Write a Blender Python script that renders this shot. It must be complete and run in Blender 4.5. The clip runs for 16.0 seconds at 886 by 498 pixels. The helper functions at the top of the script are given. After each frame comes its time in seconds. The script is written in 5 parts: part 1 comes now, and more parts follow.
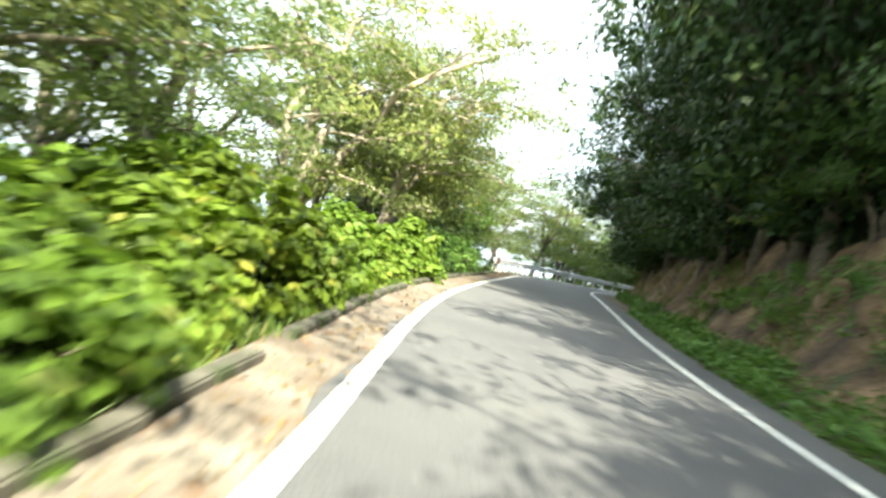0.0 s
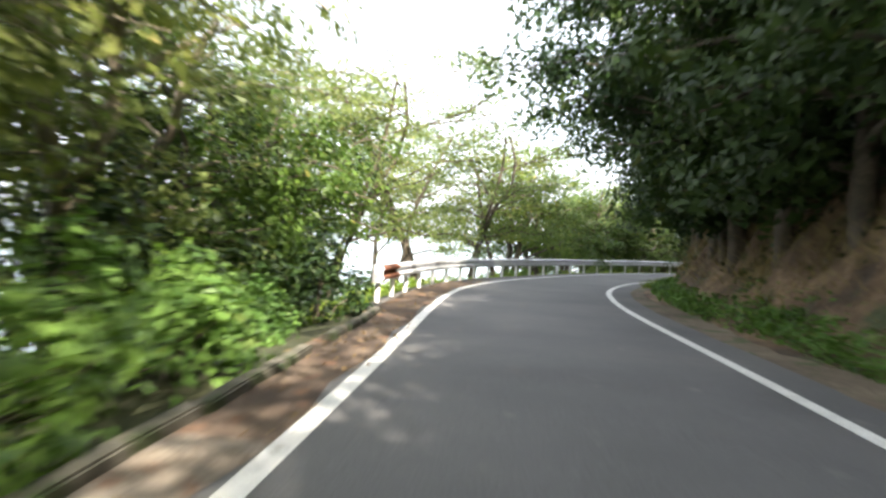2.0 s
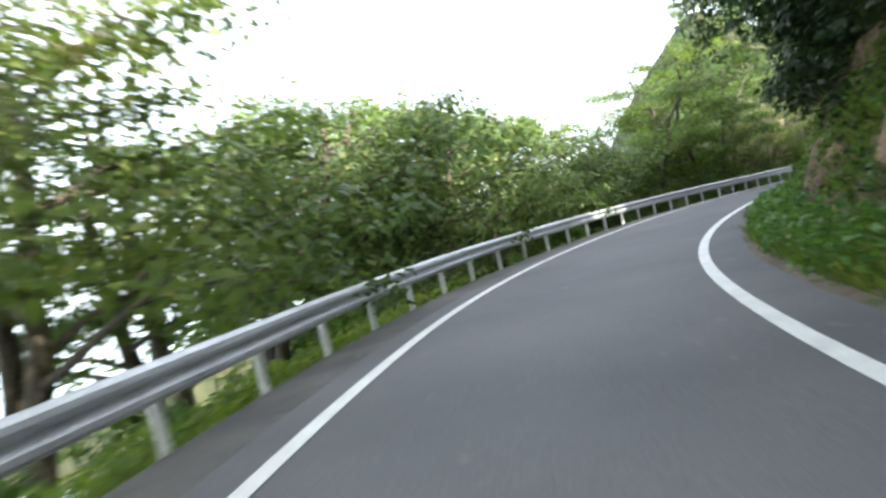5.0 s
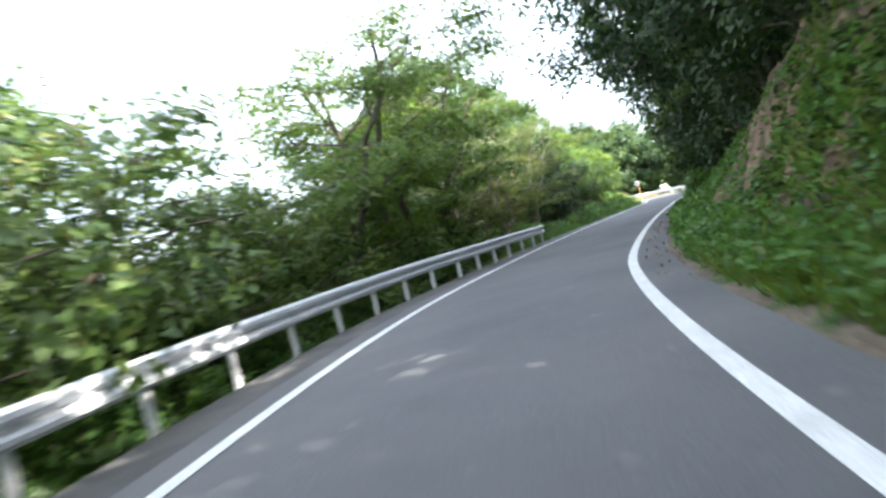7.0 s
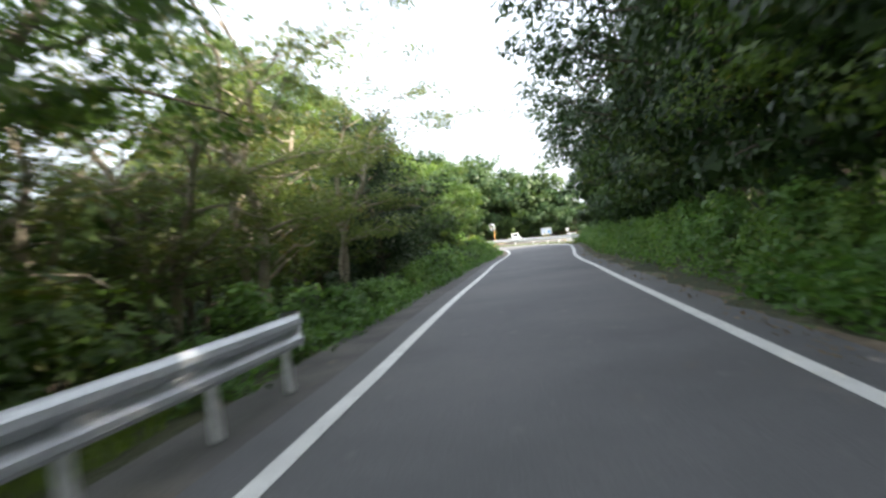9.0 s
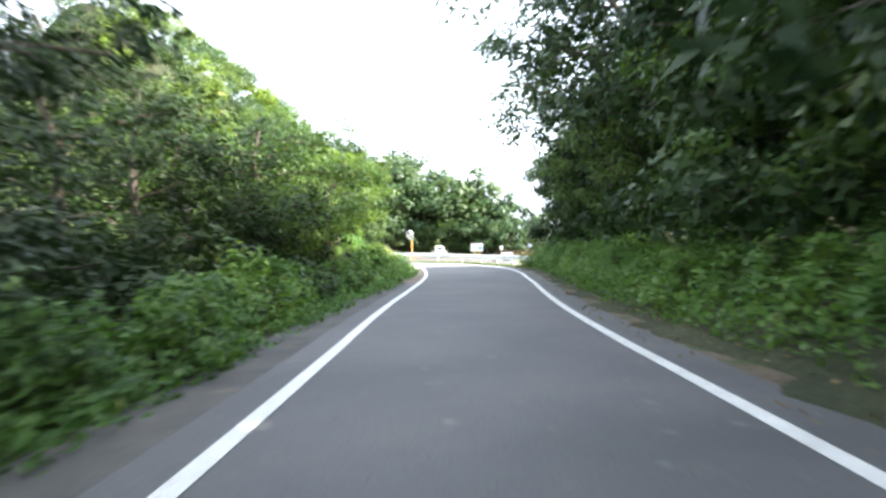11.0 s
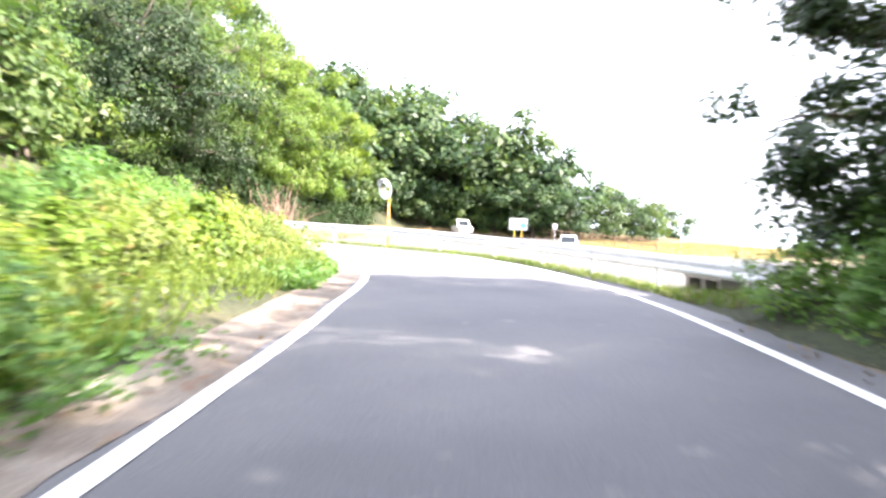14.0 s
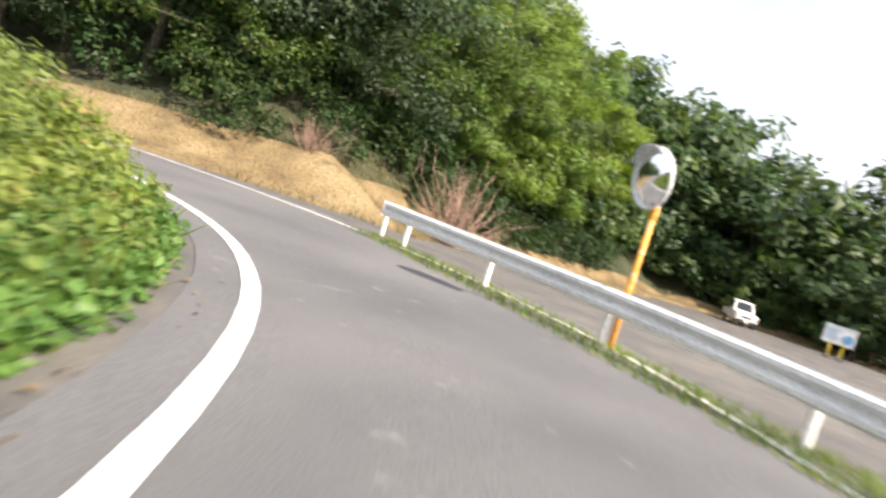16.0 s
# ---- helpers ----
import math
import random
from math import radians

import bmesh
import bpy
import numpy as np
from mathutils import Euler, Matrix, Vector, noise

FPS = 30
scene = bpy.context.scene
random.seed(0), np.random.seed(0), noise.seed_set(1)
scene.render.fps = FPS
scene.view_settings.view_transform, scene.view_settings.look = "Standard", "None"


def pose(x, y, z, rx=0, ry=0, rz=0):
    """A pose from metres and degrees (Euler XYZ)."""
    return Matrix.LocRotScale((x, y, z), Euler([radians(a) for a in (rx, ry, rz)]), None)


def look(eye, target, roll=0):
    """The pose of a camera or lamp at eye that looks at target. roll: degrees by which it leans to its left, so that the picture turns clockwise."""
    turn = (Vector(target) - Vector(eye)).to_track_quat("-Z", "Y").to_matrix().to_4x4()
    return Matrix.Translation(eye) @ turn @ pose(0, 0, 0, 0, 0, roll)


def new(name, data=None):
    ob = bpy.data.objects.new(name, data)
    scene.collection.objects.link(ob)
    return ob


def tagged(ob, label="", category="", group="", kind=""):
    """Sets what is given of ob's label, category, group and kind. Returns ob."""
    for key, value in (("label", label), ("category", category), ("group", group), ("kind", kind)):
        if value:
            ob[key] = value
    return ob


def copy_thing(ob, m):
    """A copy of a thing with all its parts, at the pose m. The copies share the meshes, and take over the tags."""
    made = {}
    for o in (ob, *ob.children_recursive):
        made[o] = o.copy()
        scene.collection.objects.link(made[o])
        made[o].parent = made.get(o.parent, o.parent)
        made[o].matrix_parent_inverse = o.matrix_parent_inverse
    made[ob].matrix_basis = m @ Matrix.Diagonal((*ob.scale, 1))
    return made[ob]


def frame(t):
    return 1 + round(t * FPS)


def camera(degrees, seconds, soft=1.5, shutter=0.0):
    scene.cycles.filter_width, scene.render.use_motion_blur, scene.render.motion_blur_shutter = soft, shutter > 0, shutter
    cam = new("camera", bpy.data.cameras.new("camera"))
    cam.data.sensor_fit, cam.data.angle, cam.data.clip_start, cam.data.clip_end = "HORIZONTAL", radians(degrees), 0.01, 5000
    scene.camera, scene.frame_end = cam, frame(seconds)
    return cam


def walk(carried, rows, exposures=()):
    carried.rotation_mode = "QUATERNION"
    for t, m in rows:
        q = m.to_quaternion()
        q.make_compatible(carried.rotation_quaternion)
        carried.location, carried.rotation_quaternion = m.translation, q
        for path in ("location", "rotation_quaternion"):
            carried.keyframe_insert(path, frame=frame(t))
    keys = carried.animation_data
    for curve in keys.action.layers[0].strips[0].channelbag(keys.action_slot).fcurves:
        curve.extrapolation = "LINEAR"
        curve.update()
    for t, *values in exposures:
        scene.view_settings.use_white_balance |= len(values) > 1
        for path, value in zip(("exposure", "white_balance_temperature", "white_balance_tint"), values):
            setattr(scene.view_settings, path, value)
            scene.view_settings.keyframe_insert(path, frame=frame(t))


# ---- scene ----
cam = camera(65.93, 16.0, soft=2.6, shutter=0.48)

# the way: seconds, x, y, z, yaw, pitch, roll
WAY = (
    (0, -2.202, 9.929, 1.491, 19.15, -1.42, -13.01),
    (0.5, -3.628, 15.635, 1.552, 19.13, -1.27, -2.35),
    (1, -4.929, 21.653, 1.566, 14.56, -1.21, 2.33),
    (1.5, -6.098, 27.911, 1.558, 13.28, -1.22, -2.38),
    (2, -7.149, 34.083, 1.526, 13.64, -1.28, -3.34),
    (2.5, -8.048, 39.810, 1.481, 13.27, -1.25, -1.34),
    (3, -8.777, 45.208, 1.412, 12.14, -1.37, 4.18),
    (3.5, -9.231, 50.723, 1.319, 7.11, -1.34, 8.95),
    (4, -9.378, 56.333, 1.240, 2.04, -1.80, 9.51),
    (4.5, -8.920, 61.972, 1.153, -3.12, -1.34, 11.13),
    (5, -7.950, 67.593, 1.085, -8.19, -1.91, 12.19),
    (5.5, -6.330, 72.914, 1.027, -12.42, -2.28, 13.28),
    (6, -4.186, 77.805, 0.994, -18.64, -2.29, 14.09),
    (6.5, -1.465, 82.315, 0.982, -26.81, -2.04, 14.31),
    (7, 1.759, 86.660, 0.975, -32.93, -1.68, 13.64),
    (7.5, 5.339, 91.149, 0.959, -36.61, -1.33, 11.76),
    (8, 9.298, 95.617, 0.932, -41.28, -0.85, 9.20),
    (8.5, 13.665, 99.922, 0.887, -43.63, -0.75, 6.21),
    (9, 18.313, 104.143, 0.805, -46.58, -1.37, 6.76),
    (9.5, 22.671, 107.730, 0.730, -49.53, -1.00, 4.14),
    (10, 26.958, 111.073, 0.645, -51.31, -0.83, 2.26),
    (10.5, 31.152, 114.095, 0.555, -52.26, -0.84, 1.36),
    (11, 35.380, 116.989, 0.462, -52.74, -0.97, 1.11),
    (11.5, 39.751, 119.967, 0.365, -51.84, -1.20, 1.17),
    (12, 44.370, 123.258, 0.260, -50.85, -1.49, 1.23),
    (12.5, 49.178, 126.755, 0.136, -50.83, -1.85, 1.25),
    (13, 54.330, 130.471, 0.006, -50.57, -2.20, 1.29),
    (13.5, 59.351, 134.091, -0.099, -50.66, -2.66, 1.20),
    (14, 63.774, 137.319, -0.186, -49.81, -3.10, -1.91),
    (14.5, 67.988, 140.814, -0.271, -47.19, -2.73, -6.09),
    (15, 72.033, 144.354, -0.354, -43.35, -3.50, -10.17),
    (15.5, 75.533, 148.194, -0.417, -36.63, -4.15, -14.78),
    (16, 78.166, 151.615, -0.457, -28.63, -4.14, -17.40),
)
EXPOSURES = ((0.0, 2.35, 6650, -1), (1.0, 2.35, 6600, 0), (2.0, 2.35, 6750, 10), (2.5, 2.1, 6900, 11), (3.0, 1.9, 6700, 11), (3.5, 1.8, 6700, 10), (4.0, 2.05, 6700, 9), (5.0, 2.55, 6400, 9), (7.5, 2.48, 6100, 9),
             (8.5, 2.22, 6250, 10), (9.5, 1.85, 6650, 9), (12.0, 3.0, 5950, 10), (13.0, 3.1, 5950, 14), (13.5, 2.95, 6100, 16), (14.0, 2.8, 6300, 20), (14.5, 2.35, 6600, 15), (15.0, 1.6, 6800, 14), (16.0, 1.3, 6750, 15))
walk(cam, [(t, pose(x, y, z, 90 + pitch, roll, yaw)) for t, x, y, z, yaw, pitch, roll in WAY], EXPOSURES)

# ---------------------------------------------------------------- light
SUN = Vector((0.45, -0.89, 0.82)).normalized()
world = bpy.data.worlds.new("world")
scene.world = world
world.use_nodes = True
wn = world.node_tree.nodes
sky = wn.new("ShaderNodeTexSky")
sky.sky_type = "NISHITA"
sky.sun_disc = False
sky.sun_elevation = math.asin(SUN.z)
sky.sun_rotation = math.atan2(SUN.x, SUN.y)
sky.air_density, sky.dust_density, sky.ozone_density = 1.0, 4.0, 1.0
wn["Background"].inputs["Strength"].default_value = 0.105
# thin bright haze and high cloud over the blue
wc, wt = wn.new("ShaderNodeTexCoord"), wn.new("ShaderNodeTexNoise")
wt.inputs["Scale"].default_value, wt.inputs["Detail"].default_value = 2.2, 6
world.node_tree.links.new(wc.outputs["Generated"], wt.inputs["Vector"])
veil, over = wn.new("ShaderNodeMapRange"), wn.new("ShaderNodeMix")
veil.inputs["From Min"].default_value, veil.inputs["From Max"].default_value = 0.3, 0.62
veil.inputs["To Min"].default_value, veil.inputs["To Max"].default_value = 0.45, 0.85
world.node_tree.links.new(wt.outputs["Fac"], veil.inputs["Value"])
over.data_type = "RGBA"
over.inputs[7].default_value = (5.9, 6.3, 6.9, 1)
world.node_tree.links.new(veil.outputs[0], over.inputs[0])
world.node_tree.links.new(sky.outputs[0], over.inputs[6])
world.node_tree.links.new(over.outputs[2], wn["Background"].inputs["Color"])
sun = new("sun", bpy.data.lights.new("sun", "SUN"))
sun.data.energy, sun.data.angle, sun.data.color = 5.0, radians(0.6), (1.0, 0.91, 0.78)
sun.matrix_world = look(SUN * 100, (0, 0, 0))


# ---------------------------------------------------------------- materials
def material(name, rough=0.8, metal=0.0, spec=0.5):
    m = bpy.data.materials.new(name)
    m.use_nodes = True
    b = m.node_tree.nodes["Principled BSDF"]
    b.inputs["Roughness"].default_value, b.inputs["Metallic"].default_value = rough, metal
    b.inputs["Specular IOR Level"].default_value = spec
    return m, m.node_tree, b


def ramp(nt, source, stops):
    r = nt.nodes.new("ShaderNodeValToRGB")
    e = r.color_ramp.elements
    while len(e) < len(stops):
        e.new(0.5)
    for k, (p, c) in enumerate(stops):
        e[k].position, e[k].color = p, (*c, 1)
    nt.links.new(source, r.inputs[0])
    return r.outputs[0]


def texture(nt, kind, scale, detail=5.0, space="Object", squash=None):
    co = nt.nodes.new("ShaderNodeTexCoord")
    tex = nt.nodes.new(kind)
    tex.inputs["Scale"].default_value = scale
    if "Detail" in tex.inputs:
        tex.inputs["Detail"].default_value = detail
    src = co.outputs[space]
    if squash:
        mp = nt.nodes.new("ShaderNodeMapping")
        mp.inputs["Scale"].default_value = squash
        nt.links.new(src, mp.inputs[0])
        src = mp.outputs[0]
    nt.links.new(src, tex.inputs["Vector"])
    return tex


def mixed(nt, fac, a, b, mode="MIX"):
    mx = nt.nodes.new("ShaderNodeMix")
    mx.data_type, mx.blend_type = "RGBA", mode
    for sock, v in ((mx.inputs[0], fac), (mx.inputs[6], a), (mx.inputs[7], b)):
        if isinstance(v, (int, float)):
            sock.default_value = v
        elif isinstance(v, tuple):
            sock.default_value = (*v, 1)
        else:
            nt.links.new(v, sock)
    return mx.outputs[2]


def bumped(nt, bsdf, height, strength, dist):
    bp = nt.nodes.new("ShaderNodeBump")
    bp.inputs["Strength"].default_value, bp.inputs["Distance"].default_value = strength, dist
    nt.links.new(height, bp.inputs["Height"])
    nt.links.new(bp.outputs[0], bsdf.inputs["Normal"])


def surface(name, stops, scale, fine, rough=0.85, bump=0.4, dist=0.01, spots=None, metal=0.0, spec=0.4):
    """Broad stains from one noise, grain from a finer one, and relief."""
    m, nt, b = material(name, rough, metal, spec)
    broad = texture(nt, "ShaderNodeTexNoise", scale, 6)
    grain = texture(nt, "ShaderNodeTexNoise", fine, 3)
    col = ramp(nt, broad.outputs["Fac"], stops)
    g = ramp(nt, grain.outputs["Fac"], ((0.3, (0.55, 0.55, 0.55)), (0.7, (1.3, 1.3, 1.3))))
    col = mixed(nt, 0.75, col, g, "MULTIPLY")
    if spots:
        sp = texture(nt, "ShaderNodeTexNoise", spots[0], 4)
        f = ramp(nt, sp.outputs["Fac"], ((spots[1], (0, 0, 0)), (spots[1] + 0.08, (1, 1, 1))))
        col = mixed(nt, f, col, spots[2])
    nt.links.new(col, b.inputs["Base Color"])
    bumped(nt, b, grain.outputs["Fac"], bump, dist)
    return m


def leaf_material(name, dark, light, warm, rough=0.5, glow=0.45, sheen=0.35):
    """Leaves: colour by leaf and by plant, part of the light passes through."""
    m, nt, b = material(name, rough, 0, sheen)
    geo = nt.nodes.new("ShaderNodeNewGeometry")
    info = nt.nodes.new("ShaderNodeObjectInfo")
    col = ramp(nt, geo.outputs["Random Per Island"], ((0.0, dark), (0.6, light), (0.93, light), (1.0, warm)))
    tone = ramp(nt, info.outputs["Random"], ((0.0, (0.75, 0.85, 0.8)), (0.5, (1, 1, 1)), (1.0, (1.25, 1.12, 0.8))))
    col = mixed(nt, 0.8, col, tone, "MULTIPLY")
    big = texture(nt, "ShaderNodeTexNoise", 0.7, 2)
    patch = ramp(nt, big.outputs["Fac"], ((0.3, (0.7, 0.75, 0.7)), (0.7, (1.2, 1.2, 1.05))))
    col = mixed(nt, 0.7, col, patch, "MULTIPLY")
    nt.links.new(col, b.inputs["Base Color"])
    tr = nt.nodes.new("ShaderNodeBsdfTranslucent")
    nt.links.new(mixed(nt, 1.0, col, (1.2, 1.2, 0.7), "MULTIPLY"), tr.inputs["Color"])
    ms = nt.nodes.new("ShaderNodeMixShader")
    ms.inputs[0].default_value = glow
    nt.links.new(b.outputs[0], ms.inputs[1])
    nt.links.new(tr.outputs[0], ms.inputs[2])
    nt.links.new(ms.outputs[0], nt.nodes["Material Output"].inputs[0])
    return m


ASPHALT = surface("asphalt", ((0.25, (0.085, 0.086, 0.09)), (0.5, (0.115, 0.115, 0.118)), (0.8, (0.15, 0.147, 0.143))), 0.35, 60, 0.8, 0.5, 0.004, (3.0, 0.66, (0.16, 0.155, 0.15)))
SHOULDER = surface("shoulder", ((0.3, (0.07, 0.068, 0.066)), (0.55, (0.105, 0.1, 0.094)), (0.75, (0.14, 0.128, 0.112))), 0.9, 45, 0.9, 0.6, 0.006, (2.2, 0.64, (0.14, 0.118, 0.09)))
LITTER = surface("leaf_litter", ((0.3, (0.11, 0.085, 0.065)), (0.5, (0.19, 0.16, 0.128)), (0.75, (0.27, 0.24, 0.2))), 1.2, 30, 0.95, 0.9, 0.02, (5.0, 0.6, (0.16, 0.09, 0.055)))
# redder litter, its colour also darkened for the shade on that stretch
LITTER_RED = surface("red_leaf_litter", ((0.3, (0.05, 0.034, 0.025)), (0.5, (0.092, 0.064, 0.046)), (0.75, (0.16, 0.118, 0.085))), 1.2, 30, 0.95, 0.9, 0.02, (3.0, 0.58, (0.13, 0.07, 0.042)))
PAINT = surface("line_paint", ((0.3, (0.62, 0.62, 0.6)), (0.7, (0.78, 0.78, 0.76))), 2.5, 50, 0.6, 0.25, 0.003, (14.0, 0.66, (0.36, 0.36, 0.35)))
EARTH = surface("earth", ((0.25, (0.08, 0.062, 0.042)), (0.5, (0.14, 0.11, 0.078)), (0.75, (0.21, 0.17, 0.125))), 0.5, 9, 0.95, 1.0, 0.08, (1.4, 0.55, (0.06, 0.085, 0.03)))
BANK = surface("cut_bank", ((0.32, (0.04, 0.027, 0.018)), (0.5, (0.12, 0.078, 0.045)), (0.68, (0.25, 0.168, 0.098))), 0.8, 6, 0.95, 1.0, 0.12, (1.1, 0.58, (0.05, 0.06, 0.025)))
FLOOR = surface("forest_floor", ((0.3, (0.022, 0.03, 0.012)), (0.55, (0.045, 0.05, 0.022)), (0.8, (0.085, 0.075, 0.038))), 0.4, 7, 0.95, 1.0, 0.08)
DRY_BANK = surface("golden_dry_bank", ((0.3, (0.11, 0.075, 0.036)), (0.5, (0.2, 0.145, 0.07)), (0.75, (0.29, 0.22, 0.115))), 0.5, 9, 0.95, 1.0, 0.12, (0.8, 0.6, (0.13, 0.1, 0.05)))
STRAW = surface("dry_grass_soil", ((0.3, (0.17, 0.13, 0.07)), (0.55, (0.255, 0.2, 0.115)), (0.8, (0.32, 0.265, 0.16))), 0.6, 14, 0.95, 1.0, 0.05, (0.9, 0.6, (0.15, 0.16, 0.07)))
CONCRETE = surface("concrete", ((0.3, (0.15, 0.14, 0.12)), (0.55, (0.24, 0.22, 0.195)), (0.8, (0.33, 0.31, 0.27))), 1.5, 35, 0.9, 0.5, 0.006, (2.2, 0.6, (0.08, 0.08, 0.06)))
KERBSTONE = surface("mossy_concrete", ((0.3, (0.05, 0.05, 0.035)), (0.55, (0.1, 0.095, 0.075)), (0.8, (0.2, 0.185, 0.155))), 2.2, 30, 0.95, 0.8, 0.012, (1.4, 0.55, (0.045, 0.06, 0.025)))
ROCK = surface("rock", ((0.25, (0.14, 0.09, 0.06)), (0.5, (0.27, 0.18, 0.11)), (0.75, (0.36, 0.28, 0.2))), 1.0, 8, 0.9, 0.9, 0.06)
BARK = surface("bark", ((0.3, (0.05, 0.04, 0.03)), (0.6, (0.12, 0.1, 0.075)), (0.8, (0.2, 0.17, 0.13))), 2.5, 22, 0.9, 0.9, 0.02)
PALE_BARK = surface("pale_bark", ((0.3, (0.2, 0.165, 0.12)), (0.55, (0.36, 0.31, 0.24)), (0.8, (0.5, 0.45, 0.37))), 2.0, 18, 0.85, 0.7, 0.015, (4.0, 0.62, (0.09, 0.09, 0.06)))
TWIG = surface("dry_twig", ((0.3, (0.2, 0.12, 0.09)), (0.7, (0.38, 0.26, 0.2))), 3.0, 20, 0.9, 0.5, 0.01)
ZINC = surface("galvanised_steel", ((0.3, (0.64, 0.66, 0.69)), (0.7, (0.78, 0.8, 0.83))), 1.2, 30, 0.42, 0.1, 0.002, (2.4, 0.7, (0.45, 0.44, 0.41)), 0.15, 0.5)
RUST = surface("rust", ((0.3, (0.1, 0.035, 0.02)), (0.6, (0.2, 0.075, 0.035)), (0.8, (0.32, 0.17, 0.1))), 3.0, 30, 0.85, 0.5, 0.004)
WHITE = surface("white_paint", ((0.3, (0.7, 0.7, 0.69)), (0.7, (0.82, 0.82, 0.81))), 1.5, 25, 0.4, 0.08, 0.002)
ORANGE = surface("orange_paint", ((0.3, (0.72, 0.3, 0.03)), (0.7, (0.85, 0.4, 0.05))), 2.0, 25, 0.45, 0.1, 0.002, (7.0, 0.56, (0.62, 0.54, 0.42)))
YELLOW = surface("yellow_paint", ((0.3, (0.65, 0.48, 0.05)), (0.7, (0.8, 0.62, 0.1))), 2.0, 25, 0.5, 0.1, 0.002)
BLUE = surface("blue_print", ((0.3, (0.1, 0.3, 0.55)), (0.7, (0.2, 0.42, 0.66))), 3.0, 25, 0.5, 0.05, 0.001)
SIGN = surface("sign_face", ((0.3, (0.66, 0.7, 0.74)), (0.7, (0.78, 0.8, 0.82))), 1.5, 25, 0.4, 0.05, 0.001)
WOOD = surface("weathered_wood", ((0.3, (0.16, 0.1, 0.06)), (0.7, (0.34, 0.24, 0.16))), 3.0, 30, 0.85, 0.5, 0.006)
RUBBER = surface("rubber", ((0.3, (0.015, 0.015, 0.015)), (0.7, (0.035, 0.035, 0.035))), 4, 40, 0.8, 0.3, 0.003)
DARK = surface("dark_plastic", ((0.3, (0.02, 0.02, 0.022)), (0.7, (0.045, 0.045, 0.05))), 4, 40, 0.5, 0.1, 0.002)
SILVER = surface("silver_car_paint", ((0.3, (0.6, 0.61, 0.63)), (0.7, (0.68, 0.69, 0.7))), 1.0, 60, 0.28, 0.02, 0.001, None, 0.35, 0.6)
CARWHITE = surface("white_car_paint", ((0.3, (0.78, 0.78, 0.77)), (0.7, (0.83, 0.83, 0.82))), 1.0, 60, 0.25, 0.02, 0.001, None, 0.0, 0.6)
AMBER = surface("amber_lens", ((0.3, (0.7, 0.25, 0.02)), (0.7, (0.8, 0.3, 0.03))), 4, 40, 0.2, 0.02, 0.001)
RED = surface("red_lens", ((0.3, (0.5, 0.02, 0.02)), (0.7, (0.6, 0.04, 0.03))), 4, 40, 0.2, 0.02, 0.001)
MIRROR, _nt, _b = material("mirror", 0.02, 1.0)
_b.inputs["Base Color"].default_value = (0.85, 0.86, 0.86, 1)
GLASS, _nt, _b = material("car_glass", 0.03, 0.0, 0.8)
_b.inputs["Base Color"].default_value = (0.03, 0.04, 0.045, 1)
_b.inputs["Coat Weight"].default_value = 0.6
WATER, _nt, _b = material("sea_water", 0.18, 0.0, 0.6)
_w = texture(_nt, "ShaderNodeTexNoise", 0.12, 6)
_nt.links.new(ramp(_nt, _w.outputs["Fac"], ((0.3, (0.2, 0.28, 0.32)), (0.7, (0.3, 0.38, 0.42)))), _b.inputs["Base Color"])
bumped(_nt, _b, _w.outputs["Fac"], 0.5, 0.6)

LEAF_BRIGHT = leaf_material("bright_leaf", (0.115, 0.18, 0.03), (0.215, 0.31, 0.055), (0.36, 0.35, 0.09), 0.45, 0.5)
LEAF_MID = leaf_material("green_leaf", (0.045, 0.095, 0.02), (0.1, 0.17, 0.035), (0.22, 0.2, 0.06), 0.45, 0.42)
LEAF_DARK = leaf_material("evergreen_leaf", (0.014, 0.033, 0.013), (0.036, 0.066, 0.022), (0.07, 0.09, 0.034), 0.5, 0.22, 0.2)
LEAF_DEEP = leaf_material("deep_green_leaf", (0.012, 0.03, 0.014), (0.03, 0.055, 0.022), (0.05, 0.07, 0.03), 0.5, 0.2, 0.25)
LEAF_AIRY = leaf_material("feathery_leaf", (0.075, 0.115, 0.04), (0.165, 0.205, 0.075), (0.27, 0.25, 0.11), 0.5, 0.5)
LEAF_PALE = leaf_material("pale_leaf", (0.11, 0.155, 0.055), (0.21, 0.25, 0.095), (0.33, 0.3, 0.14), 0.5, 0.5)
LEAF_BAMBOO = leaf_material("bamboo_leaf", (0.075, 0.14, 0.025), (0.155, 0.24, 0.045), (0.25, 0.26, 0.08), 0.5, 0.42)
LEAF_FERN = leaf_material("fern_leaf", (0.07, 0.15, 0.04), (0.145, 0.26, 0.07), (0.22, 0.25, 0.09), 0.5, 0.45)
LEAF_WEED = leaf_material("weed_leaf", (0.075, 0.155, 0.04), (0.15, 0.26, 0.07), (0.24, 0.27, 0.1), 0.5, 0.42)
LEAF_BROWN = leaf_material("reddish_leaf", (0.075, 0.095, 0.03), (0.15, 0.16, 0.055), (0.26, 0.15, 0.08), 0.55, 0.42)
LEAF_FALLEN = leaf_material("fallen_leaf", (0.12, 0.08, 0.04), (0.24, 0.16, 0.08), (0.34, 0.22, 0.12), 0.7, 0.1)
LEAF_HILL = leaf_material("hill_leaf", (0.05, 0.095, 0.028), (0.115, 0.17, 0.05), (0.22, 0.22, 0.08), 0.5, 0.42)
LEAF_EVER = leaf_material("mid_evergreen_leaf", (0.03, 0.062, 0.022), (0.07, 0.115, 0.038), (0.13, 0.15, 0.05), 0.5, 0.35)
